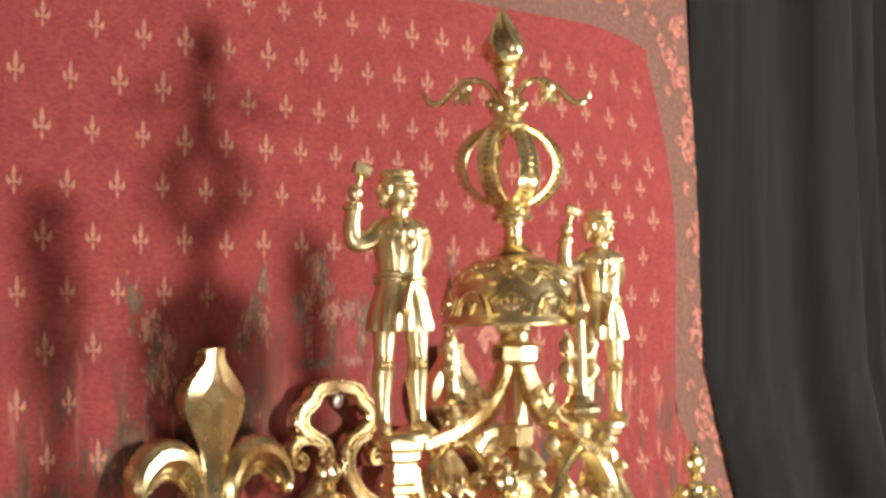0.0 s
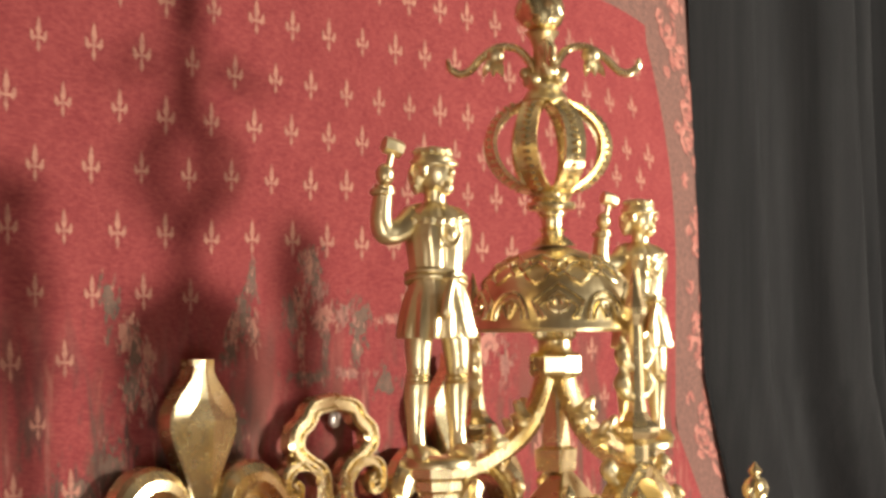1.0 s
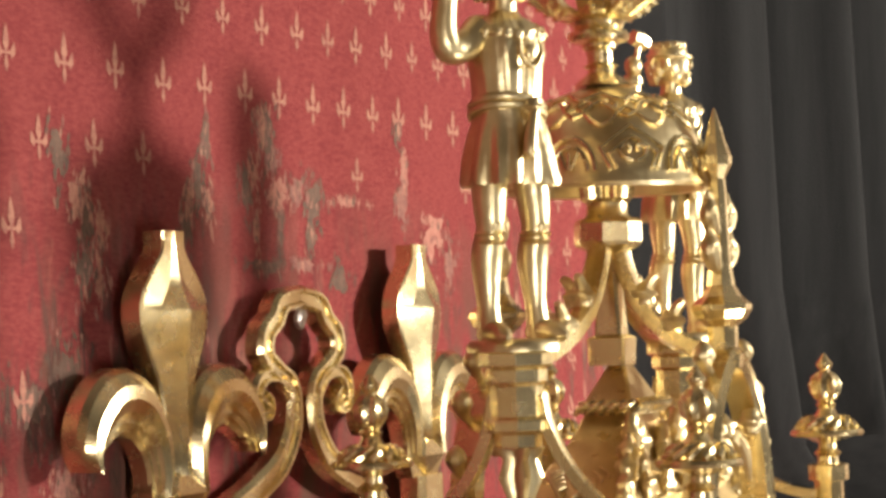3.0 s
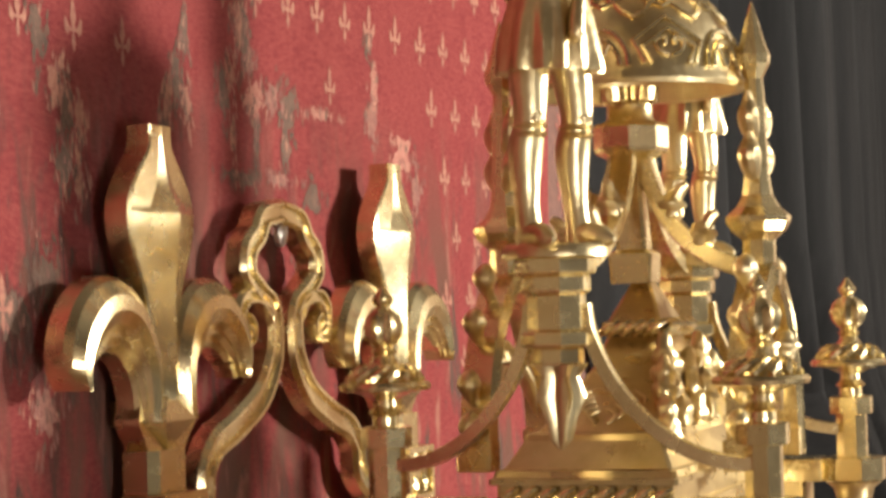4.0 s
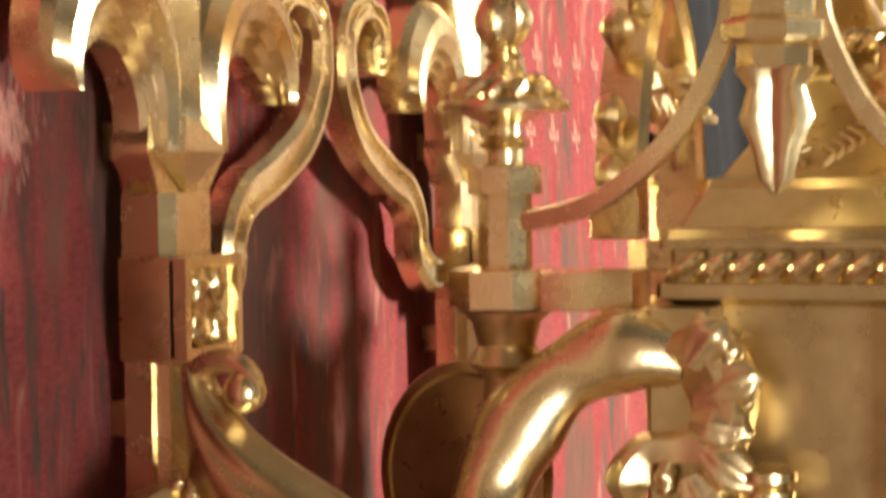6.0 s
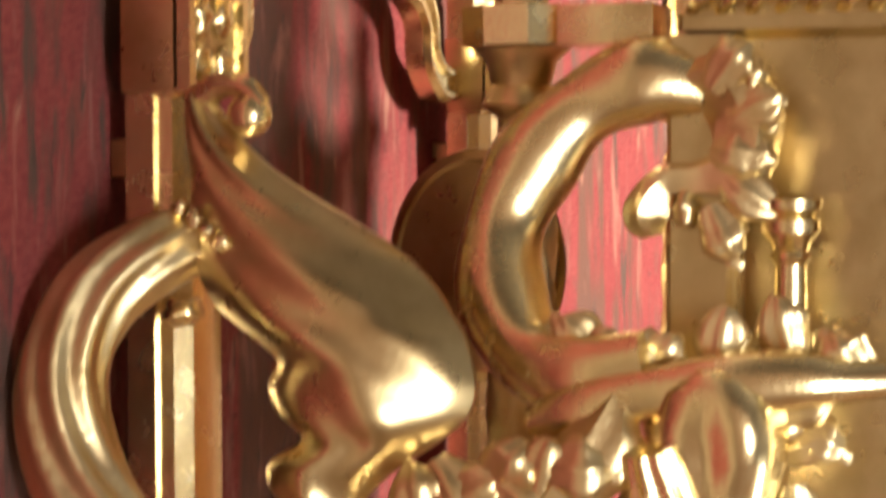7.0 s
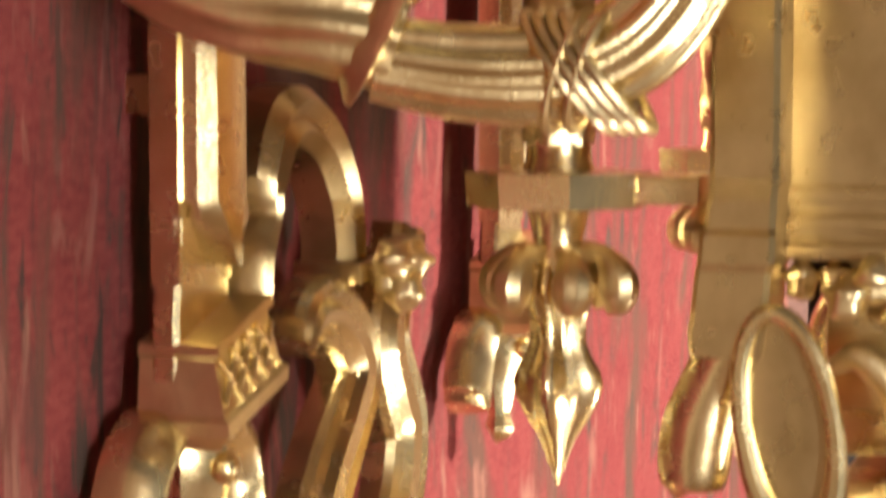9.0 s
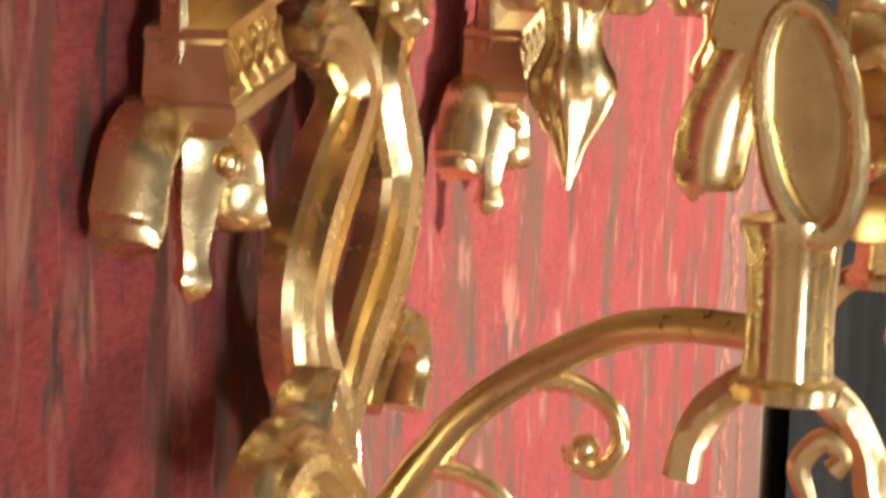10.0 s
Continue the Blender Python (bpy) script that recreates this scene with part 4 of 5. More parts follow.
# cast leafwork climbing the front hips and crowding the front slope of the roof
for sx in (-1, 1):
    for k, (z, hx, hy) in enumerate(((1.4490, 0.066, 0.0215), (1.4540, 0.056, 0.0185), (1.4600, 0.045, 0.0150), (1.4660, 0.035, 0.0125), (1.4725, 0.025, 0.0105))):
        part("leafwork", lump(bmesh.new(), (sx * hx, AY - 0.005 - hy, z), 0.0046, k + 3 * sx, 0.9, 0.8, 1.5), CAST, roof)
for k in range(9):
    z = 1.4530 + 0.0075 * (k % 3)
    part("leafwork", lump(bmesh.new(), (-0.030 + 0.0075 * k, AY - 0.004 - np.interp(z, (1.4506, 1.46, 1.47), (0.0195, 0.0145, 0.0108)), z), 0.0048, k + 11, 1.1, 0.6, 1.4), CAST, roof)

# corner turrets, finials and hanging drops
COLS = [(-0.083, -0.085), (-0.081, -0.203), (0.087, -0.203), (0.087, -0.085)]


def turret(cx, cy):
    o = (cx, cy, 0)
    oct_ = math.pi / 8
    bm = bmesh.new()
    lathe(bm, [(0.0058, 1.4240), (0.0058, 1.4470), (0.0080, 1.4475), (0.0080, 1.4480), (0.0050, 1.4490)], 8, o, oct_)
    lathe(bm, [(0.0095, 1.4225), (0.0122, 1.4232), (0.0124, 1.4312), (0.0095, 1.4318)], 8, o, oct_)
    lathe(bm, [(0.0066, 1.4475), (0.0080, 1.4480), (0.0080, 1.4535), (0.0064, 1.4540)], 8, o, oct_)
    shaft = part("turret", bm, BRASS, clock, "eight-sided brass corner turret", False)
    bm = bmesh.new()
    lathe(bm, [(0.0042, 1.4540), (0.0042, 1.4570), (0.0056, 1.4580), (0.0036, 1.4600), (0.0034, 1.4620), (0.0085, 1.4642), (0.0142, 1.4652), (0.0146, 1.4664), (0.0138, 1.4676), (0.0110, 1.4680),
               (0.0085, 1.4708), (0.0045, 1.4735), (0.0030, 1.4760), (0.0042, 1.4772), (0.0030, 1.4784), (0.0042, 1.4800)], 28, o)
    lathe(bm, [(0.0038, 1.4795), (0.0056, 1.4820), (0.0062, 1.4852), (0.0050, 1.4885), (0.0026, 1.4905)], 32, o, 0, lambda r, a, z: r * (1 + 0.10 * math.cos(8 * a)))
    lathe(bm, [(0.0024, 1.4900), (0.0020, 1.4912), (0.0032, 1.4925), (0.0034, 1.4938), (0.0020, 1.4955), (0.0009, 1.4972), (0.0001, 1.4978)], 16, o)
    fin = part("finial", bm, BRASS, shaft, "turned brass finial on a dish")
    for k in range(14):
        bm = bmesh.new()
        a = 2 * math.pi * k / 14
        tube(bm, [(cx + 0.0115 * math.cos(a), cy + 0.0115 * math.sin(a), 1.4682), (cx + 0.0098 * math.cos(a + 0.25), cy + 0.0098 * math.sin(a + 0.25), 1.4706),
                  (cx + 0.0070 * math.cos(a + 0.5), cy + 0.0070 * math.sin(a + 0.5), 1.4722)], 0.0013, 6, 3)
        part("gadroon", bm, BRASS, shaft)
    bm = bmesh.new()
    lathe(bm, [(0.0060, 1.3960), (0.0072, 1.3990), (0.0050, 1.4030), (0.0050, 1.4080), (0.0085, 1.4110), (0.0062, 1.4150), (0.0075, 1.4200), (0.0105, 1.4226)], 20, o)
    lathe(bm, [(0.0070, 1.2900 + 0.106 * k / 30) for k in range(31)], 32, o, 0, lambda r, a, z: r * (1 + 0.10 * math.cos(6 * (a + 60 * z))))
    part("spiral_shaft", bm, CAST, shaft, "spirally fluted brass shaft")
    bm = bmesh.new()
    lathe(bm, [(0.0120, 1.2770), (0.0185, 1.2775), (0.0190, 1.2845), (0.0120, 1.2850)], 8, o, oct_)
    lathe(bm, [(0.0060, 1.2640), (0.0048, 1.2700), (0.0062, 1.2760), (0.0078, 1.2780), (0.0078, 1.2840), (0.0066, 1.2870), (0.0066, 1.2930), (0.0074, 1.2960)], 20, o)
    drop = part("hanging_drop", bm, BRASS, shaft, "turned brass drop below the turret")
    bm = bmesh.new()
    lathe(bm, [(0.0002, 1.2205), (0.0012, 1.2240), (0.0030, 1.2300), (0.0054, 1.2345), (0.0070, 1.2385), (0.0076, 1.2415), (0.0072, 1.2440), (0.0058, 1.2470), (0.0048, 1.2500), (0.0050, 1.2545), (0.0060, 1.2585), (0.0064, 1.2620), (0.0050, 1.2660)], 48, o, 0.3,
          lambda r, a, z: r * (1 + 0.20 * math.cos(4 * a + 45 * (z - 1.24)) + 0.05 * math.cos(8 * a)))
    part("bud", bm, BRASS, drop)
    for k in range(6):
        bm = bmesh.new()
        a = 0.5 + 2 * math.pi * k / 6
        c, s = math.cos(a), math.sin(a)
        tube(bm, [(cx + 0.004 * c, cy + 0.004 * s, 1.2680, 0.6), (cx + 0.009 * c, cy + 0.009 * s, 1.2680, 0.7), (cx + 0.0125 * c, cy + 0.0125 * s, 1.2630, 1.4), (cx + 0.0122 * c, cy + 0.0122 * s, 1.2585, 1.2), (cx + 0.0105 * c, cy + 0.0105 * s, 1.2560, 0.2)], 0.0030, 10, 5)
        part("curled_leaf", bm, CAST, drop)
    # bar from turret to case
    bm = bmesh.new()
    sy = 1 if cy < AY else -1
    y_in = AY - 0.030 * sy
    block(bm, (cx - 0.009, min(cy + 0.010 * sy, y_in), 1.4228), (cx + 0.009, max(cy + 0.010 * sy, y_in), 1.4312), 0.0006)
    part("tie_bar", bm, BRASS, shaft)
    bm = bmesh.new()
    block(bm, (cx - 0.006, min(cy + 0.014 * sy, y_in), 1.2782), (cx + 0.006, max(cy + 0.014 * sy, y_in), 1.2842), 0.0006)
    part("tie_bar", bm, BRASS, shaft)


for c in COLS:
    turret(*c)

# pedestals of the two strikers, with curved struts to the turrets
for sx in (-1, 1):
    px = -0.094 if sx < 0 else 0.077
    ped = None
    for z0, z1, w in ((1.4990, 1.5045, 0.0123), (1.4935, 1.4990, 0.0105), (1.4820, 1.4935, 0.0089), (1.4775, 1.4820, 0.0108), (1.4720, 1.4775, 0.0078)):
        bm = lathe(bmesh.new(), [(w * 0.94, z0), (w, z0 + 0.0008), (w, z1 - 0.0008), (w * 0.94, z1)], 8, (px, AY, 0), math.pi / 8)
        if ped is None:
            ped = part("pedestal", bm, BRASS, clock, "stepped eight-sided brass pedestal", False)
        else:
            part("pedestal_step", bm, BRASS, ped, "", False)
    bm = bmesh.new()
    lathe(bm, [(0.0006, 1.4470), (0.0030, 1.4500), (0.0042, 1.4560), (0.0066, 1.4625), (0.0050, 1.4685), (0.0075, 1.4725)], 30, (px, AY, 0), 0, lambda r, a, z: r * (1 + 0.22 * math.cos(5 * a)))
    part("leaf_drop", bm, CAST, ped, "leafy drop under the pedestal")
    for cy in (-0.085, -0.203):
        bm = bmesh.new()
        d = cy - AY
        tx = COLS[0][0] if sx < 0 else 0.087
        strap(bm, [(px + (tx - px) * u, AY + d * u, z, 0.0019) for u, z in ((0.14, 1.4900), (0.17, 1.4800), (0.28, 1.4660), (0.45, 1.4540), (0.66, 1.4455), (0.88, 1.4420), (1.0, 1.4425))],
              [(-1, -0.0024), (1, -0.0024), (1.3, 0), (1, 0.0024), (-1, 0.0024), (-1.2, 0)], axis=(1, 0, 0))
        part("strut", bm, BRASS, ped, "curved brass strut")

# front and back arches with crockets and a pinnacle
for cy in (AY + 0.046, AY - 0.043):
    bm = bmesh.new()
    strap(bm, [(x, cy, z, 0.0034 * w) for x, z, w in ((-0.036, 1.438, 1.0), (-0.034, 1.458, 1.0), (-0.026, 1.478, 1.0), (-0.014, 1.492, 1.0), (0, 1.499, 1.1), (0.014, 1.492, 1.0), (0.026, 1.478, 1.0), (0.034, 1.458, 1.0), (0.036, 1.438, 1.0))],
          [(-1, 0.005), (-1, -0.005), (-0.4, -0.0065), (0.1, -0.0045), (0.6, -0.0065), (1, -0.005), (1, 0.005)])
    gable = part("arch", bm, BRASS, clock, "round brass arch with crockets")
    for q in (-1, 1):
        for x, z in ((0.041, 1.462), (0.034, 1.482), (0.022, 1.497), (0.041, 1.448)):
            bm = bmesh.new()
            tube(bm, [(q * (x - 0.005), cy, z - 0.004, 0.6), (q * x, cy, z - 0.001, 0.9), (q * (x + 0.002), cy, z + 0.003, 1.6), (q * (x + 0.001), cy, z + 0.0065, 1.0), (q * (x + 0.0005), cy, z + 0.008, 0.2)], 0.0026, 10, 5)
            part("crocket", bm, CAST, gable)
        bm = bmesh.new()
        block(bm, (q * 0.036 - 0.005, cy - 0.006, 1.436), (q * 0.036 + 0.005, cy + 0.006, 1.446), 0.0006)
        part("springer", bm, BRASS, gable, "", False)
        bm = bmesh.new()
        tube(bm, [(q * 0.028, cy, 1.452, 0.3), (q * 0.020, cy, 1.463, 1.0), (q * 0.010, cy, 1.470, 0.8), (q * 0.004, cy, 1.466, 1.2)], 0.0028, 10, 6)
        part("cusp", bm, CAST, gable)
        part("boss", lump(bmesh.new(), (q * 0.018, cy - 0.004, 1.474), 0.0046, q), CAST, gable)
    o = (0, cy, 0)
    bm = bmesh.new()
    lathe(bm, [(0.0070, 1.4950), (0.0076, 1.5000), (0.0056, 1.5010), (0.0056, 1.5100), (0.0092, 1.5130), (0.0110, 1.5160), (0.0110, 1.5180), (0.0075, 1.5210), (0.0052, 1.5250), (0.0042, 1.5320),
               (0.0034, 1.5600), (0.0030, 1.5640), (0.0056, 1.5690), (0.0058, 1.5720), (0.0040, 1.5770), (0.0024, 1.5830), (0.0003, 1.5900)], 8, o, math.pi / 8)
    pin = part("pinnacle", bm, BRASS, gable, "tall eight-sided brass pinnacle", False)
    for k in range(2):
        a = (math.pi if k == 0 else 0) + (0.0 if cy < AY else 0.6)
        for z, s in ((1.536, 1.0), (1.549, 0.9)):
            c, n = math.cos(a), math.sin(a)
            bm = bmesh.new()
            tube(bm, [(0.003 * c, cy + 0.003 * n, z - 0.004, 0.6), (0.008 * c, cy + 0.008 * n, z - 0.003, 1.0), (0.0115 * c, cy + 0.0115 * n, z + 0.002, 1.3 * s), (0.0105 * c, cy + 0.0105 * n, z + 0.006, 0.9 * s), (0.012 * c, cy + 0.012 * n, z + 0.010, 0.25)], 0.0030, 10, 5)
            part("crocket", bm, CAST, gable)

# bell stand: four swept legs, a bright square post and a cap
bm = bmesh.new()
loft_rect(bm, [(z, -w, w, AY - w, AY + w) for z, w in ((1.4970, 0.0070), (1.5070, 0.0075), (1.5085, 0.0052), (1.5360, 0.0034), (1.5400, 0.0060))])
stand = part("bell_stand", bm, BRASS, clock, "four-legged brass bell stand", False)
for dx, dy in ((-1, 0), (1, 0), (0, -1), (0, 1)):
    far = 0.078 if dx else 0.038
    bm = bmesh.new()
    strap(bm, [(dx * far * u, AY + dy * far * u, z, 0.0026) for u, z in ((0.10, 1.5440), (0.16, 1.5340), (0.28, 1.5220), (0.48, 1.5120), (0.74, 1.5050), (1.0, 1.5010))],
          [(-1, -0.0036), (1, -0.0036), (1.4, 0), (1, 0.0036), (-1, 0.0036), (-0.6, 0)], axis=(dy, dx, 0))
    leg = part("leg", bm, BRASS, stand)
    for u, z in ((0.36, 1.5225), (0.62, 1.5125)):
        bm = bmesh.new()
        c = (dx * far * u, AY + dy * far * u, z)
        lump(bm, c, 0.0046, u)
        tube(bm, [(c[0], c[1], c[2], 0.8), (c[0] + dx * 0.003, c[1] + dy * 0.003, c[2] + 0.0055, 0.8), (c[0] + dx * 0.0055, c[1] + dy * 0.0055, c[2] + 0.0075, 0.5)], 0.0028, 8, 4)
        part("crocket", bm, CAST, stand)
bm = bmesh.new()
lathe(bm, [(0.0075, 1.5390), (0.0122, 1.5415), (0.0128, 1.5430), (0.0128, 1.5500), (0.0118, 1.5515), (0.0085, 1.5520)], 8, (0, AY, 0), 0.2)
part("cap", bm, BRASS, stand, "eight-sided brass cap", False)
bm = bmesh.new()
lathe(bm, [(0.0090, 1.5515), (0.0078, 1.5535), (0.0078, 1.5575), (0.0092, 1.5590), (0.0098, 1.5635)], 40, (0, AY, 0), 0, lambda r, a, z: r * (1 + (0.07 * math.cos(20 * a) if z > 1.558 else 0)))
part("collar", bm, BRASS, stand)

# the bell
bm = bmesh.new()
BELL = [(0.0376, 1.5640), (0.0384, 1.5655), (0.0378, 1.5672), (0.0366, 1.5690), (0.0360, 1.5750), (0.0340, 1.5820), (0.0305, 1.5890), (0.0250, 1.5950), (0.0180, 1.5995), (0.0110, 1.6022), (0.0060, 1.6035)]
lathe(bm, [(0.005, 1.5990), (0.020, 1.5960), (0.0300, 1.5860), (0.0340, 1.5750), (0.0352, 1.5645)] + BELL, 56, (0, AY, 0))
bell = part("bell", bm, CAST, clock, "domed brass bell with chased ornament")


def on_bell(a, z, lift=0.0004):
    r = np.interp(z, [q[1] for q in BELL[3:]], [q[0] for q in BELL[3:]]) + lift
    return (r * math.cos(a), AY + r * math.sin(a), z)


for k in range(10):
    bm = bmesh.new()
    a0 = 2 * math.pi * k / 10
    w = math.pi / 10
    if k % 2:
        for s in (1.0, 0.72):
            tube(bm, [on_bell(a0 + w * 0.82 * s * math.cos(t), 1.5695 + 0.0125 * s * math.sin(t)) for t in [math.pi * j / 8 for j in range(9)]], 0.0009, 6, 3)
        for s in (-0.3, 0.0, 0.3):
            tube(bm, [on_bell(a0 + s * w * 0.2, 1.5700), on_bell(a0 + s * w, 1.5765)], 0.0007, 6, 3)
    else:
        for s in (1.0, 0.75):
            tube(bm, [on_bell(a0 + w * u * s * 1.05, 1.5695 + 0.0165 * v * s) for u, v in ((-0.7, 0.05), (-1, 0.5), (0, 1.0), (1, 0.5), (0.7, 0.05))], 0.0009, 6, 1)
        for q in (-1, 1):
            tube(bm, [on_bell(a0 + q * w * u, 1.5695 + 0.0165 * v) for u, v in ((0.05, 0.2), (0.35, 0.3), (0.4, 0.5), (0.15, 0.55), (0.15, 0.4))], 0.0008, 6, 3)
    part("chased_panel", bm, BRASS, bell)
bm = bmesh.new()
for ph, z0, amp in ((0.0, 1.5895, 0.0035), (math.pi / 10, 1.5925, 0.0030), (0.3, 1.5975, 0.0014)):
    tube(bm, [on_bell(2 * math.pi * j / 60, z0 + amp * math.cos(10 * (2 * math.pi * j / 60) + ph * 10)) for j in range(61)], 0.0009, 6, 1)
for k in range(20):
    a = 2 * math.pi * k / 20
    tube(bm, [on_bell(a, 1.5940), on_bell(a + 0.10, 1.5960), on_bell(a + 0.2, 1.5945), on_bell(a + 0.16, 1.5925)], 0.0007, 6, 3)
part("chased_band", bm, BRASS, bell, "waving chased band on the dome")
bell.location.z, bell.scale = -0.0025, (1.04, 1.04, 1.0)

# finial of the bell: neck, open crown, four leafy arms and a flame; the whole leans a little
LEAN = Vector((-0.024, 0.030, 0))
crown = []


def leaning(bm):
    for v in bm.verts:
        v.co += LEAN * max(0.0, v.co.z - 1.600) - Vector((0, 0, 0.0045)) * min(1.0, max(0.0, (v.co.z - 1.600) / 0.03))
    return bm


o = (0, AY, 0)
bm = bmesh.new()
lathe(bm, [(0.0110, 1.6015), (0.0085, 1.6045), (0.0052, 1.6075), (0.0050, 1.6090), (0.0066, 1.6105), (0.0048, 1.6120), (0.0050, 1.6170), (0.0066, 1.6190), (0.0066, 1.6200), (0.0108, 1.6215), (0.0118, 1.6235), (0.0112, 1.6255),
           (0.0085, 1.6265), (0.0098, 1.6285), (0.0105, 1.6300), (0.0060, 1.6310)], 28, o)
neck = part("crown_neck", leaning(bm), BRASS, clock, "turned brass neck above the bell")
for k in range(8):
    a = 2 * math.pi * (k + 0.3) / 8
    ca, sa = math.cos(a), math.sin(a)
    bm = bmesh.new()
    run = [(0.0075, 1.6300), (0.0180, 1.6345), (0.0260, 1.6420), (0.0292, 1.6515), (0.0270, 1.6610), (0.0195, 1.6690), (0.0095, 1.6735)]
    strap(bm, [(r * ca, AY + r * sa, z, 1.0) for r, z in run], [(-0.0009, -0.0050), (0.0009, -0.0050), (0.0016, -0.0038), (0.0006, -0.0032), (0.0006, 0.0032), (0.0016, 0.0038), (0.0009, 0.0050), (-0.0009, 0.0050)], axis=(-sa, ca, 0))
    rib = part("crown_rib", leaning(bm), BRASS, neck)
    bm = bmesh.new()
    q = spline([(r, z) for r, z in run], 3)
    for r, z in q[2:-2]:
        rr = r + 0.0004
        zz = (z - 1.6515) * 0.03
        v = [bm.verts.new((rr * ca + u * -sa, AY + rr * sa + u * ca, z + w)) for u, w in ((-0.0022, -0.0013), (0.0022, -0.0013), (0.0022, 0.0013), (-0.0022, 0.0013))]
        t = bm.verts.new(((rr + 0.0022) * ca, AY + (rr + 0.0022) * sa, z + zz * 3))
        for i in range(4):
            bm.faces.new((v[i], v[(i + 1) % 4], t))
        bm.faces.new(v[::-1])
    part("studs", leaning(bm), BRASS, rib, "", False)
bm = bmesh.new()
lathe(bm, [(0.0100, 1.6728), (0.0108, 1.6745), (0.0095, 1.6765), (0.0075, 1.6790), (0.0085, 1.6810), (0.0070, 1.6830), (0.0048, 1.6870), (0.0045, 1.6990), (0.0060, 1.7030), (0.0082, 1.7060), (0.0050, 1.7080)], 24, o)
for k in range(8):
    a = 2 * math.pi * k / 8
    ball(bm, (0.0088 * math.cos(a), AY + 0.0088 * math.sin(a), 1.6835 + 0.003 * (k % 2)), 0.0030, 10)
part("top_stem", leaning(bm), CAST, neck)
for k in range(4):
    a = math.radians(-52 + 90 * k)
    ca, sa = math.cos(a), math.sin(a)
    bm = bmesh.new()
    tube(bm, [(r * ca, AY + r * sa, z, w) for r, z, w in ((0.004, 1.6850, 1.2), (0.0070, 1.6930, 1.1), (0.0125, 1.6985, 1.0), (0.0210, 1.6990, 1.0), (0.0290, 1.6940, 1.0), (0.0350, 1.6880, 1.0), (0.0400, 1.6868, 1.0), (0.0440, 1.6895, 0.9), (0.0450, 1.6935, 0.5))],
         0.0019, 10, 6)
    b_arm = part("leafy_arm", leaning(bm), BRASS, neck)
    bm = bmesh.new()
    ball(bm, (0.0225 * ca, AY + 0.0225 * sa, 1.6950), 0.0044, 12)
    for j in range(3):
        t = j - 1
        tube(bm, [(0.0225 * ca, AY + 0.0225 * sa, 1.694, 1.0), ((0.0235 + 0.003 * t) * ca - 0.002 * t * sa, AY + (0.0235 + 0.003 * t) * sa + 0.002 * t * ca, 1.6895, 0.9), ((0.0240 + 0.0045 * t) * ca, AY + (0.0240 + 0.0045 * t) * sa, 1.6855, 0.15)], 0.0024, 8, 4)
    part("leaf", leaning(bm), CAST, b_arm)
bm = bmesh.new()
lathe(bm, [(r, 1.7065 + 0.034 * u) for r, u in ((0.0040, 0), (0.0085, 0.08), (0.0110, 0.2), (0.0108, 0.34), (0.0088, 0.5), (0.0060, 0.66), (0.0036, 0.8), (0.0016, 0.92), (0.0002, 1.0))] , 40, o, 0,
      lambda r, a, z: r * (1 + 0.14 * math.cos(5 * (a + 45 * (z - 1.7065)))))
part("flame", leaning(bm), BRASS, neck, "swirled brass flame")

def sprig(at_, turn, size, seed):
    """A small curled acanthus leaf, rooted at at_ and bent over at its tip."""
    q = random.Random(seed)
    c, s = math.cos(turn), math.sin(turn)
    run = [(0.0, 0.0, 0.5), (0.35, -0.10, 1.0), (0.70, -0.14, 0.9), (0.95, -0.02, 0.55), (0.98, 0.12, 0.15)]
    x0, y0, z0 = at_
    return leaf(bmesh.new(), [(x0 + size * d + q.uniform(-0.0006, 0.0006), y0 - size * u * c, z0 + size * u * s, w) for u, d, w in run], size * 0.42, (-0.95, -0.1, 0.2), 2, 0.35, 0.0014, 10, 9, 0.18)


# ---- leafy scroll beside the case ----
scroll = thing("scroll_bracket", "cast brass scroll with leafwork fixed to the clock", "bracket", (-0.1, -0.1, 1.35))
bm = bmesh.new()
pts = [(-0.094, -0.126, 1.4135, 0.8), (-0.096, -0.114, 1.4150, 1.10), (-0.098, -0.1020, 1.4095, 0.92), (-0.100, -0.0930, 1.3995, 1.16), (-0.104, -0.0875, 1.3865, 1.0), (-0.110, -0.0885, 1.3730, 1.16), (-0.117, -0.0970, 1.3620, 0.96), (-0.121, -0.1090, 1.3585, 1.10), (-0.123, -0.122, 1.3620, 0.8)]
tube(bm, pts, 0.0080, 24, 8, 3, 0.2, 0.035)
part("body", bm, BRASS, scroll, "bulging curled body", True, 60)
bm = bmesh.new()
tube(bm, [(-0.095, -0.122, 1.4140, 0.9), (-0.097, -0.1300, 1.4150, 1.2), (-0.098, -0.1350, 1.4075, 1.3), (-0.099, -0.1335, 1.3985, 1.1), (-0.099, -0.1260, 1.3960, 0.7), (-0.099, -0.1190, 1.3950, 0.7), (-0.099, -0.1155, 1.3890, 0.9), (-0.099, -0.1165, 1.3845, 0.4)], 0.0052, 14, 6, 4, 0.3, 0.12)
head = part("head", bm, CAST, scroll, "knobbly leafy head")
for k, (y, z, r) in enumerate(((-0.137, 1.4150, 0.0040), (-0.140, 1.4080, 0.0038), (-0.1385, 1.4000, 0.0042), (-0.1375, 1.3930, 0.0036), (-0.134, 1.3900, 0.0032), (-0.1405, 1.3905, 0.0026), (-0.131, 1.4195, 0.0036), (-0.1235, 1.3900, 0.0036))):
    part("leaf_knob", lump(bmesh.new(), (-0.101, y, z), r * 0.8, k, 1.0, 0.8, 1.3), CAST, head)
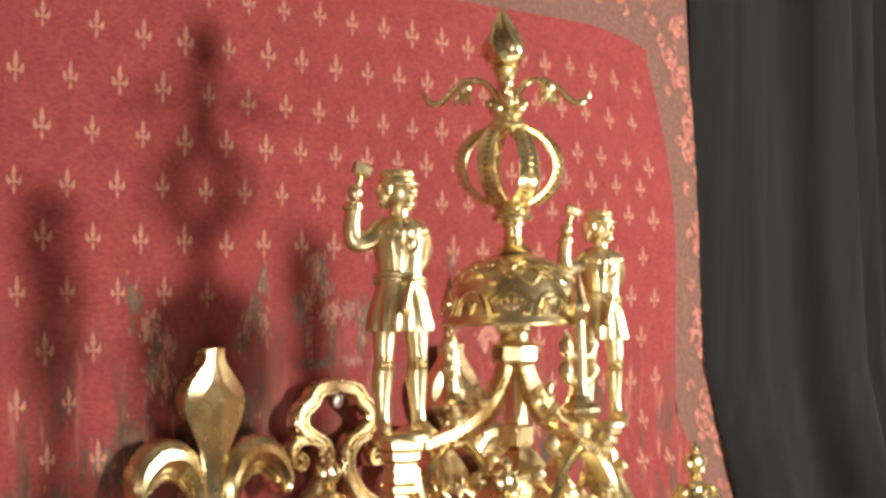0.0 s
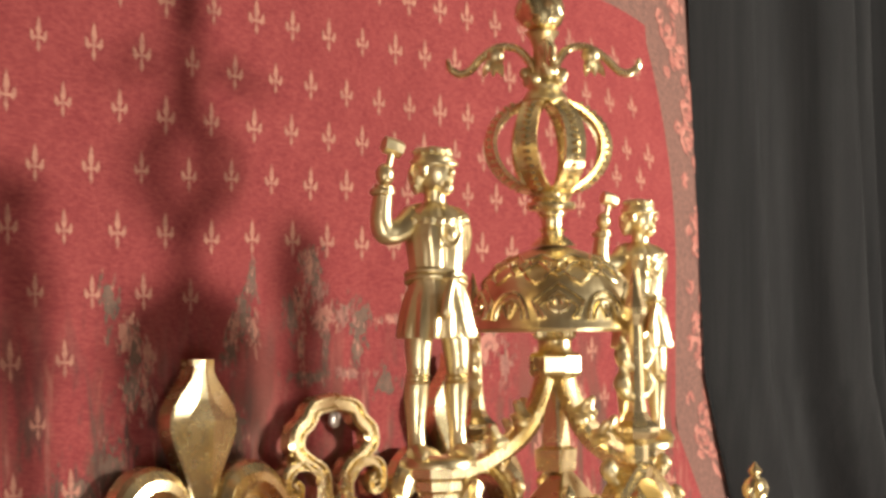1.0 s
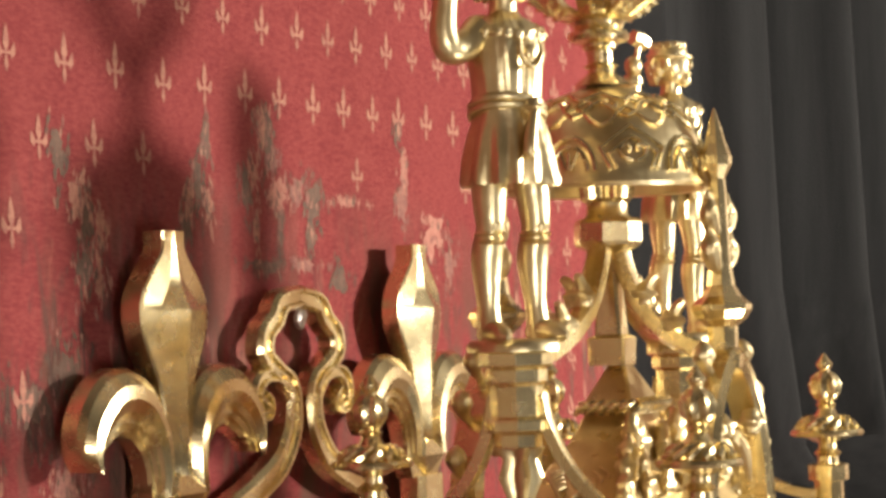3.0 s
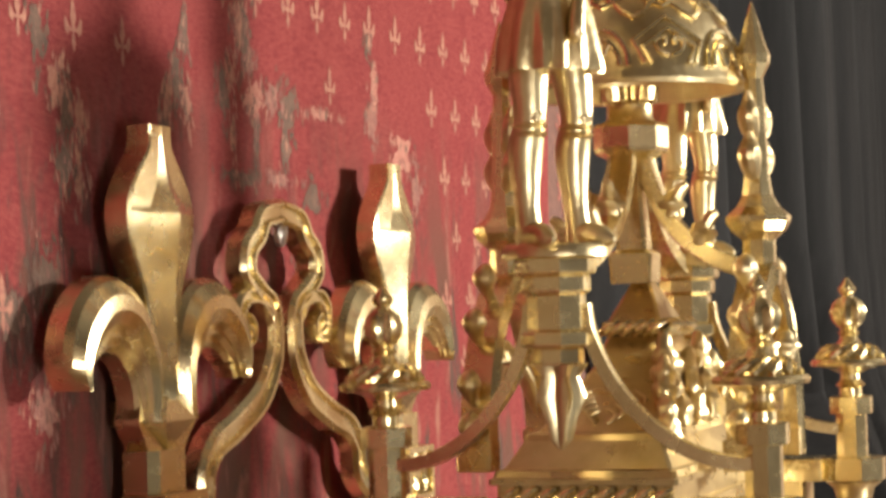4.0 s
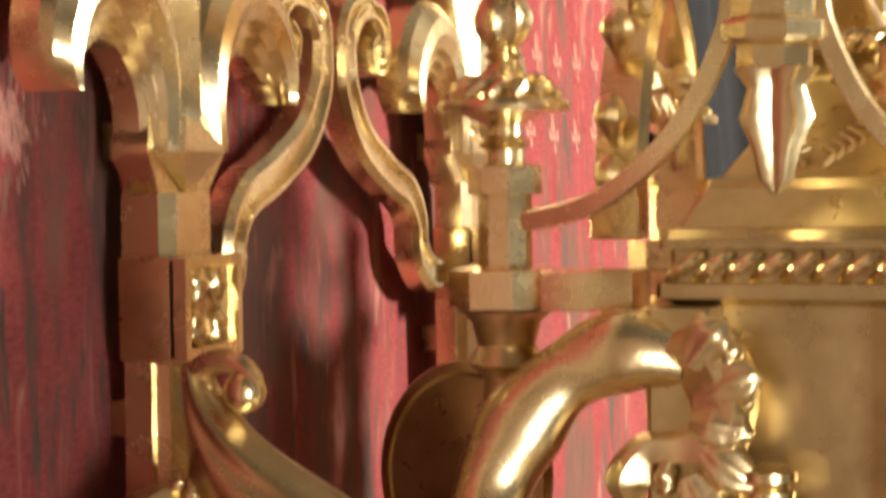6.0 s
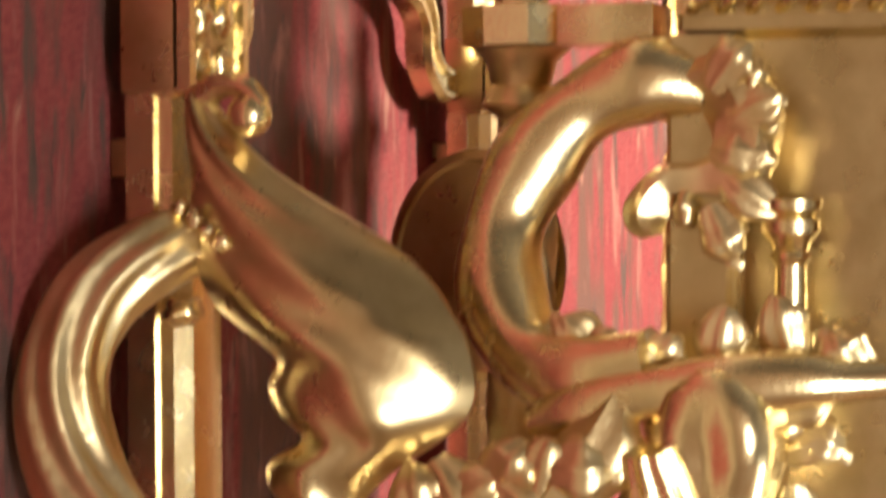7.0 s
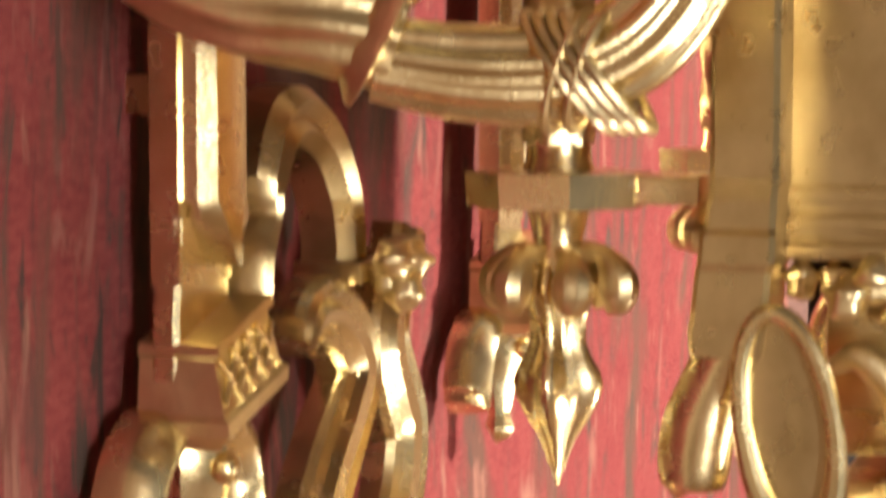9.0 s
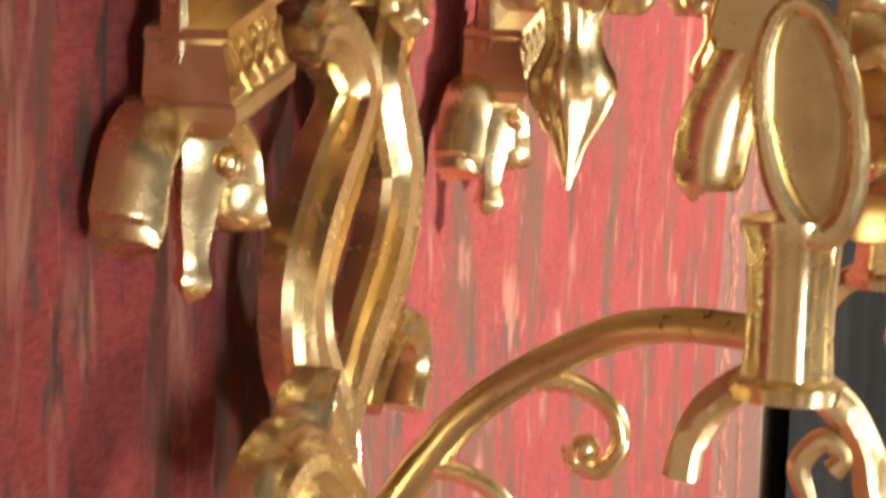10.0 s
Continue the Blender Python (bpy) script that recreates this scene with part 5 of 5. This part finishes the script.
for k in range(5):
    part("acanthus_sprig", sprig((-0.104, -0.1290 - 0.003 * (k % 2), 1.4130 - 0.0055 * k), 0.9 - 0.5 * k, 0.0120, 60 + k), CAST, head)
bm = bmesh.new()
tube(bm, [(-0.126, -0.100, 1.3500, 0.7), (-0.128, -0.110, 1.3540, 1.0), (-0.128, -0.124, 1.3570, 1.0), (-0.127, -0.138, 1.3590, 1.2), (-0.125, -0.150, 1.3600, 1.1), (-0.122, -0.160, 1.3600, 0.8), (-0.118, -0.175, 1.3610, 0.6)], 0.0046, 14, 8, 2, 0.1, 0.1)
part("limb", bm, BRASS, scroll)

for k in range(9):
    t = k / 8
    part("acanthus_sprig", sprig((-0.122, -0.106 - 0.056 * t, 1.3600 + 0.003 * math.sin(2.3 * k)), 0.6 + 1.6 * (k % 2) + 0.2 * k, 0.0125, k), CAST, scroll)
for k in range(7):
    part("acanthus_sprig", sprig((-0.136, -0.083 - 0.010 * (k % 3), 1.3440 - 0.0075 * (k // 3) - 0.002 * (k % 2)), -0.9 + 0.45 * k, 0.0150, 20 + k), CAST, scroll)
for k in range(6):
    part("acanthus_sprig", sprig((-0.121, -0.146 - 0.002 * (k % 2), 1.3580 - 0.0060 * k), -1.4 + 0.9 * (k % 3), 0.0110, 40 + k), CAST, scroll)
bm = bmesh.new()
leaf(bm, [(-0.133, -0.0890, 1.3250, 0.2), (-0.136, -0.1000, 1.3330, 0.9), (-0.137, -0.1090, 1.3430, 1.1), (-0.134, -0.1150, 1.3530, 0.9), (-0.130, -0.1180, 1.3600, 0.4)], 0.0085, (-0.9, 0.2, 0.3), 3, 0.6, 0.0018, 10, 8, 0.3)
leaf(bm, [(-0.126, -0.1060, 1.3200, 0.3), (-0.130, -0.1160, 1.3260, 0.9), (-0.131, -0.1230, 1.3350, 1.0), (-0.129, -0.1260, 1.3450, 0.6)], 0.0080, (-0.9, 0.1, 0.2), 2, 0.5, 0.0018, 10, 8, 0.2)
part("leaf", bm, CAST, scroll)
bm = bmesh.new()
lathe(bm, [(0.0001, 1.3180), (0.0045, 1.3200), (0.0072, 1.3250), (0.0086, 1.3310), (0.0104, 1.3380), (0.0128, 1.3450), (0.0138, 1.3510), (0.0120, 1.3575), (0.0070, 1.3620), (0.0010, 1.3635)], 40, (-0.1235, -0.1345, 0), 0,
      lambda r, a, z: r * (1 + 0.16 * math.exp(-((a - 3.14) / 0.35) ** 2) * math.sin((z - 1.318) * 160) + 0.05 * math.cos(5 * a) + 0.06 * math.cos(3 * a + 150 * z)))
part("mask", bm, BRASS, scroll, "smooth cast grotesque mask")
# round boss seen past the upright
bm = bmesh.new()
lathe(bm, [(0.0300, 0.0), (0.0300, 0.0030), (0.0275, 0.0045), (0.0262, 0.0030), (0.0255, 0.0030), (0.010, 0.0060), (0.0002, 0.0070)], 48)
for v in bm.verts:
    v.co = Vector((0.012 - v.co.z * 0.8, -0.045 + v.co.x * 0.8 - v.co.z * 0.3, 1.372 + v.co.y))
part("round_boss", bm, SATIN, bracket, "plain round brass boss")

# ---- the two strikers ----


def striker(at_, turn):
    """A small cast figure with a raised mallet, one plain mesh."""
    bm = bmesh.new()
    T = lambda pts, r, seg=14, n=6, **k: tube(bm, pts, r, seg, n, **k)
    for x in (-0.0090, 0.0088):
        T([(x * 0.8, 0.0, 0.060, 1.12), (x * 0.95, -0.0005, 0.050, 1.06), (x, -0.0012, 0.042, 0.92), (x, -0.001, 0.037, 0.86), (x * 1.02, 0.0014, 0.028, 0.95), (x * 1.05, 0.001, 0.014, 0.68), (x * 1.06, 0.0, 0.006, 0.70), (x * 1.06, -0.001, 0.0, 0.8)], 0.0056)
        for z, r in ((0.0360, 0.0052), (0.0335, 0.0050)):
            lathe(bm, [(r - 0.0006, z - 0.0011), (r + 0.0004, z), (r - 0.0006, z + 0.0011)], 16, (x, -0.0008, 0))
        lump(bm, (x, -0.0050, 0.0385), 0.0022, x * 100, 1.2, 0.7, 1.0)
        T([(x * 1.06, 0.003, 0.003, 0.9), (x * 1.12, -0.004, 0.0034, 1.0), (x * 1.25, -0.010, 0.0024, 0.8), (x * 1.3, -0.014, 0.0018, 0.2)], 0.0040, 12, 5, flat=1.0)
    # pleated tunic
    lathe(bm, [(0.0120, 0.0530), (0.0172, 0.0520), (0.0176, 0.0535), (0.0164, 0.0610), (0.0146, 0.0690), (0.0130, 0.0745), (0.0124, 0.0800), (0.0132, 0.0880), (0.0145, 0.0960), (0.0140, 0.1020), (0.0112, 0.1062), (0.0062, 0.1090), (0.0045, 0.1110)], 72, (0, 0, 0), 0,
          lambda r, a, z: r * (0.78 + 0.22 * abs(math.cos(a)) ** 0.7) * 0.93 * (1 + 0.018 * math.cos(19 * a + 90 * z) * (z > 0.078) + 0.085 * math.cos(13 * a + 0.8 * math.sin(3 * a)) * min(1, max(0, (0.076 - z) / 0.018)) + 0.022 * math.sin(6 * a + 150 * z) + 0.012 * math.sin(11 * a - 260 * z)))
    # sash with a knot, collar and breast badge
    for dz in (0.0, 0.0026):
        T([(math.cos(a) * 0.0126, math.sin(a) * 0.0104, 0.0755 + dz - 0.0030 * math.sin(a + 0.6)) for a in [2 * math.pi * k / 12 for k in range(13)]], 0.0015, 8, 3)
    lump(bm, (0.003, -0.0118, 0.0775), 0.0032, 2, 1.2, 0.7, 1.0)
    T([(0.003, -0.0125, 0.0770, 0.7), (0.0005, -0.0135, 0.0700, 1.0), (-0.001, -0.0142, 0.0625, 1.1), (-0.001, -0.0145, 0.0600, 0.2)], 0.0022, 10, 5)
    for k in range(9):
        a = -2.9 + 0.30 * k
        lump(bm, (0.0125 * math.cos(a), 0.0100 * math.sin(a), 0.1040 - 0.0030 * math.sin(-a)), 0.0024, k, 1.1, 0.9, 1.0)
    T([(math.cos(a) * 0.0118, math.sin(a) * 0.0094 - 0.0008, 0.1058 + 0.0035 * math.sin(a)) for a in [2 * math.pi * k / 12 for k in range(13)]], 0.0014, 8, 3)
    T([(0.0060, -0.0098, 0.1010), (0.0070, -0.0112, 0.0950), (0.0030, -0.0122, 0.0905), (-0.0015, -0.0120, 0.0945), (-0.0010, -0.0108, 0.1005)], 0.0008, 8, 4)
    ball(bm, (0.0028, -0.0112, 0.0955), 0.0026, 12, 1, 0.5, 1.2)
    T([(0, 0.001, 0.106, 1.2), (0, 0.0005, 0.112, 0.95), (0, 0, 0.118, 1.0)], 0.0050)
    below = len(bm.verts)
    # head with a rolled cap, curls and a plain face
    ball(bm, (0.0, -0.0006, 0.1232), 0.0084, 22, 0.92, 1.02, 1.16)
    ball(bm, (0.0, 0.0012, 0.1275), 0.0090, 22, 1.0, 1.02, 0.80)
    T([(math.cos(a) * 0.0093, 0.0004 + math.sin(a) * 0.0097, 0.1272 + 0.0008 * math.sin(a)) for a in [2 * math.pi * k / 14 for k in range(15)]], 0.0010, 8, 3)
    for k in range(12):
        a = math.radians(30 * k)
        lump(bm, (0.0062 * math.cos(a), 0.0012 + 0.0062 * math.sin(a), 0.1318), 0.0026, k + 40, 1.0, 1.0, 0.7)
    for k in range(11):
        a = math.radians(-12 + 20.5 * k)
        lump(bm, (0.0086 * math.cos(a), 0.0010 + 0.0086 * math.sin(a), 0.1232 - 0.0020 * (k % 2)), 0.0027, k, 0.9, 0.9, 1.35)
        if 1 < k < 9:
            lump(bm, (0.0074 * math.cos(a), 0.0014 + 0.0074 * math.sin(a), 0.1178), 0.0025, k + 20, 0.9, 0.9, 1.3)
    T([(0, -0.0080, 0.1260, 0.5), (0, -0.0096, 0.1228, 1.0), (0, -0.0088, 0.1212, 0.7)], 0.0012, 10, 4)
    T([(-0.0056, -0.0062, 0.1262, 0.5), (0, -0.0088, 0.1268, 1.0), (0.0056, -0.0062, 0.1262, 0.5)], 0.0009, 8, 4)
    T([(-0.0026, -0.0078, 0.1186, 0.4), (0, -0.0088, 0.1188, 1.0), (0.0026, -0.0078, 0.1186, 0.4)], 0.0009, 8, 4)
    ball(bm, (0, -0.0066, 0.1160), 0.0029, 12)
    # the head is turned towards the bell
    for v in list(bm.verts)[below:]:
        v.co = Matrix.Rotation(radians(30), 3, "Z") @ v.co
    # raised arm with a mallet, other arm behind
    T([(-0.0095, 0, 0.1035, 1.2), (-0.0160, -0.001, 0.0985, 1.05), (-0.0230, -0.002, 0.0970, 1.0), (-0.0255, -0.0025, 0.1020, 0.9), (-0.0250, -0.0030, 0.1110, 0.80), (-0.0242, -0.0035, 0.1170, 0.78)], 0.0052)
    lathe(bm, [(0.0040, 0.1125), (0.0054, 0.1135), (0.0054, 0.1150), (0.0040, 0.1160)], 14, (-0.0250, -0.003, 0))
    ball(bm, (-0.0240, -0.0035, 0.1215), 0.0040, 12, 1, 1, 1.2)
    T([(-0.0240, -0.0035, 0.1180), (-0.0215, -0.0040, 0.1290), (-0.0205, -0.0040, 0.1330)], 0.0013, 8, 3)
    T([(-0.0245, -0.0045, 0.1345, 1.0), (-0.0205, -0.0040, 0.1335, 1.05), (-0.0165, -0.0035, 0.1320, 1.0)], 0.0036, 6, 2)
    T([(0.0105, 0.001, 0.1035, 1.2), (0.0140, 0.005, 0.0950, 1.0), (0.0130, 0.009, 0.0860, 0.9), (0.0080, 0.010, 0.0810, 0.7)], 0.0042)
    # plinth
    lathe(bm, [(0.0165, -0.0030), (0.0165, -0.0005), (0.0150, 0.0010), (0.005, 0.0014)], 8, (0, 0, 0), 0.39)
    me = to_mesh(bm, "striker_figure", CAST, True, 50)
    ob = new("striker_figure", me)
    ob.matrix_world = pose(*at_, 0, 0, turn)
    return tagged(ob, "small cast brass figure raising a mallet, standing on a pedestal", "figurine", "bell strikers")


first = striker((-0.0935, AY, 1.5072), -34)
copy_thing(first, pose(0.0770, AY - 0.002, 1.5068, 0, 0, -34) @ Matrix.Diagonal((0.895, 0.895, 0.895, 1)))
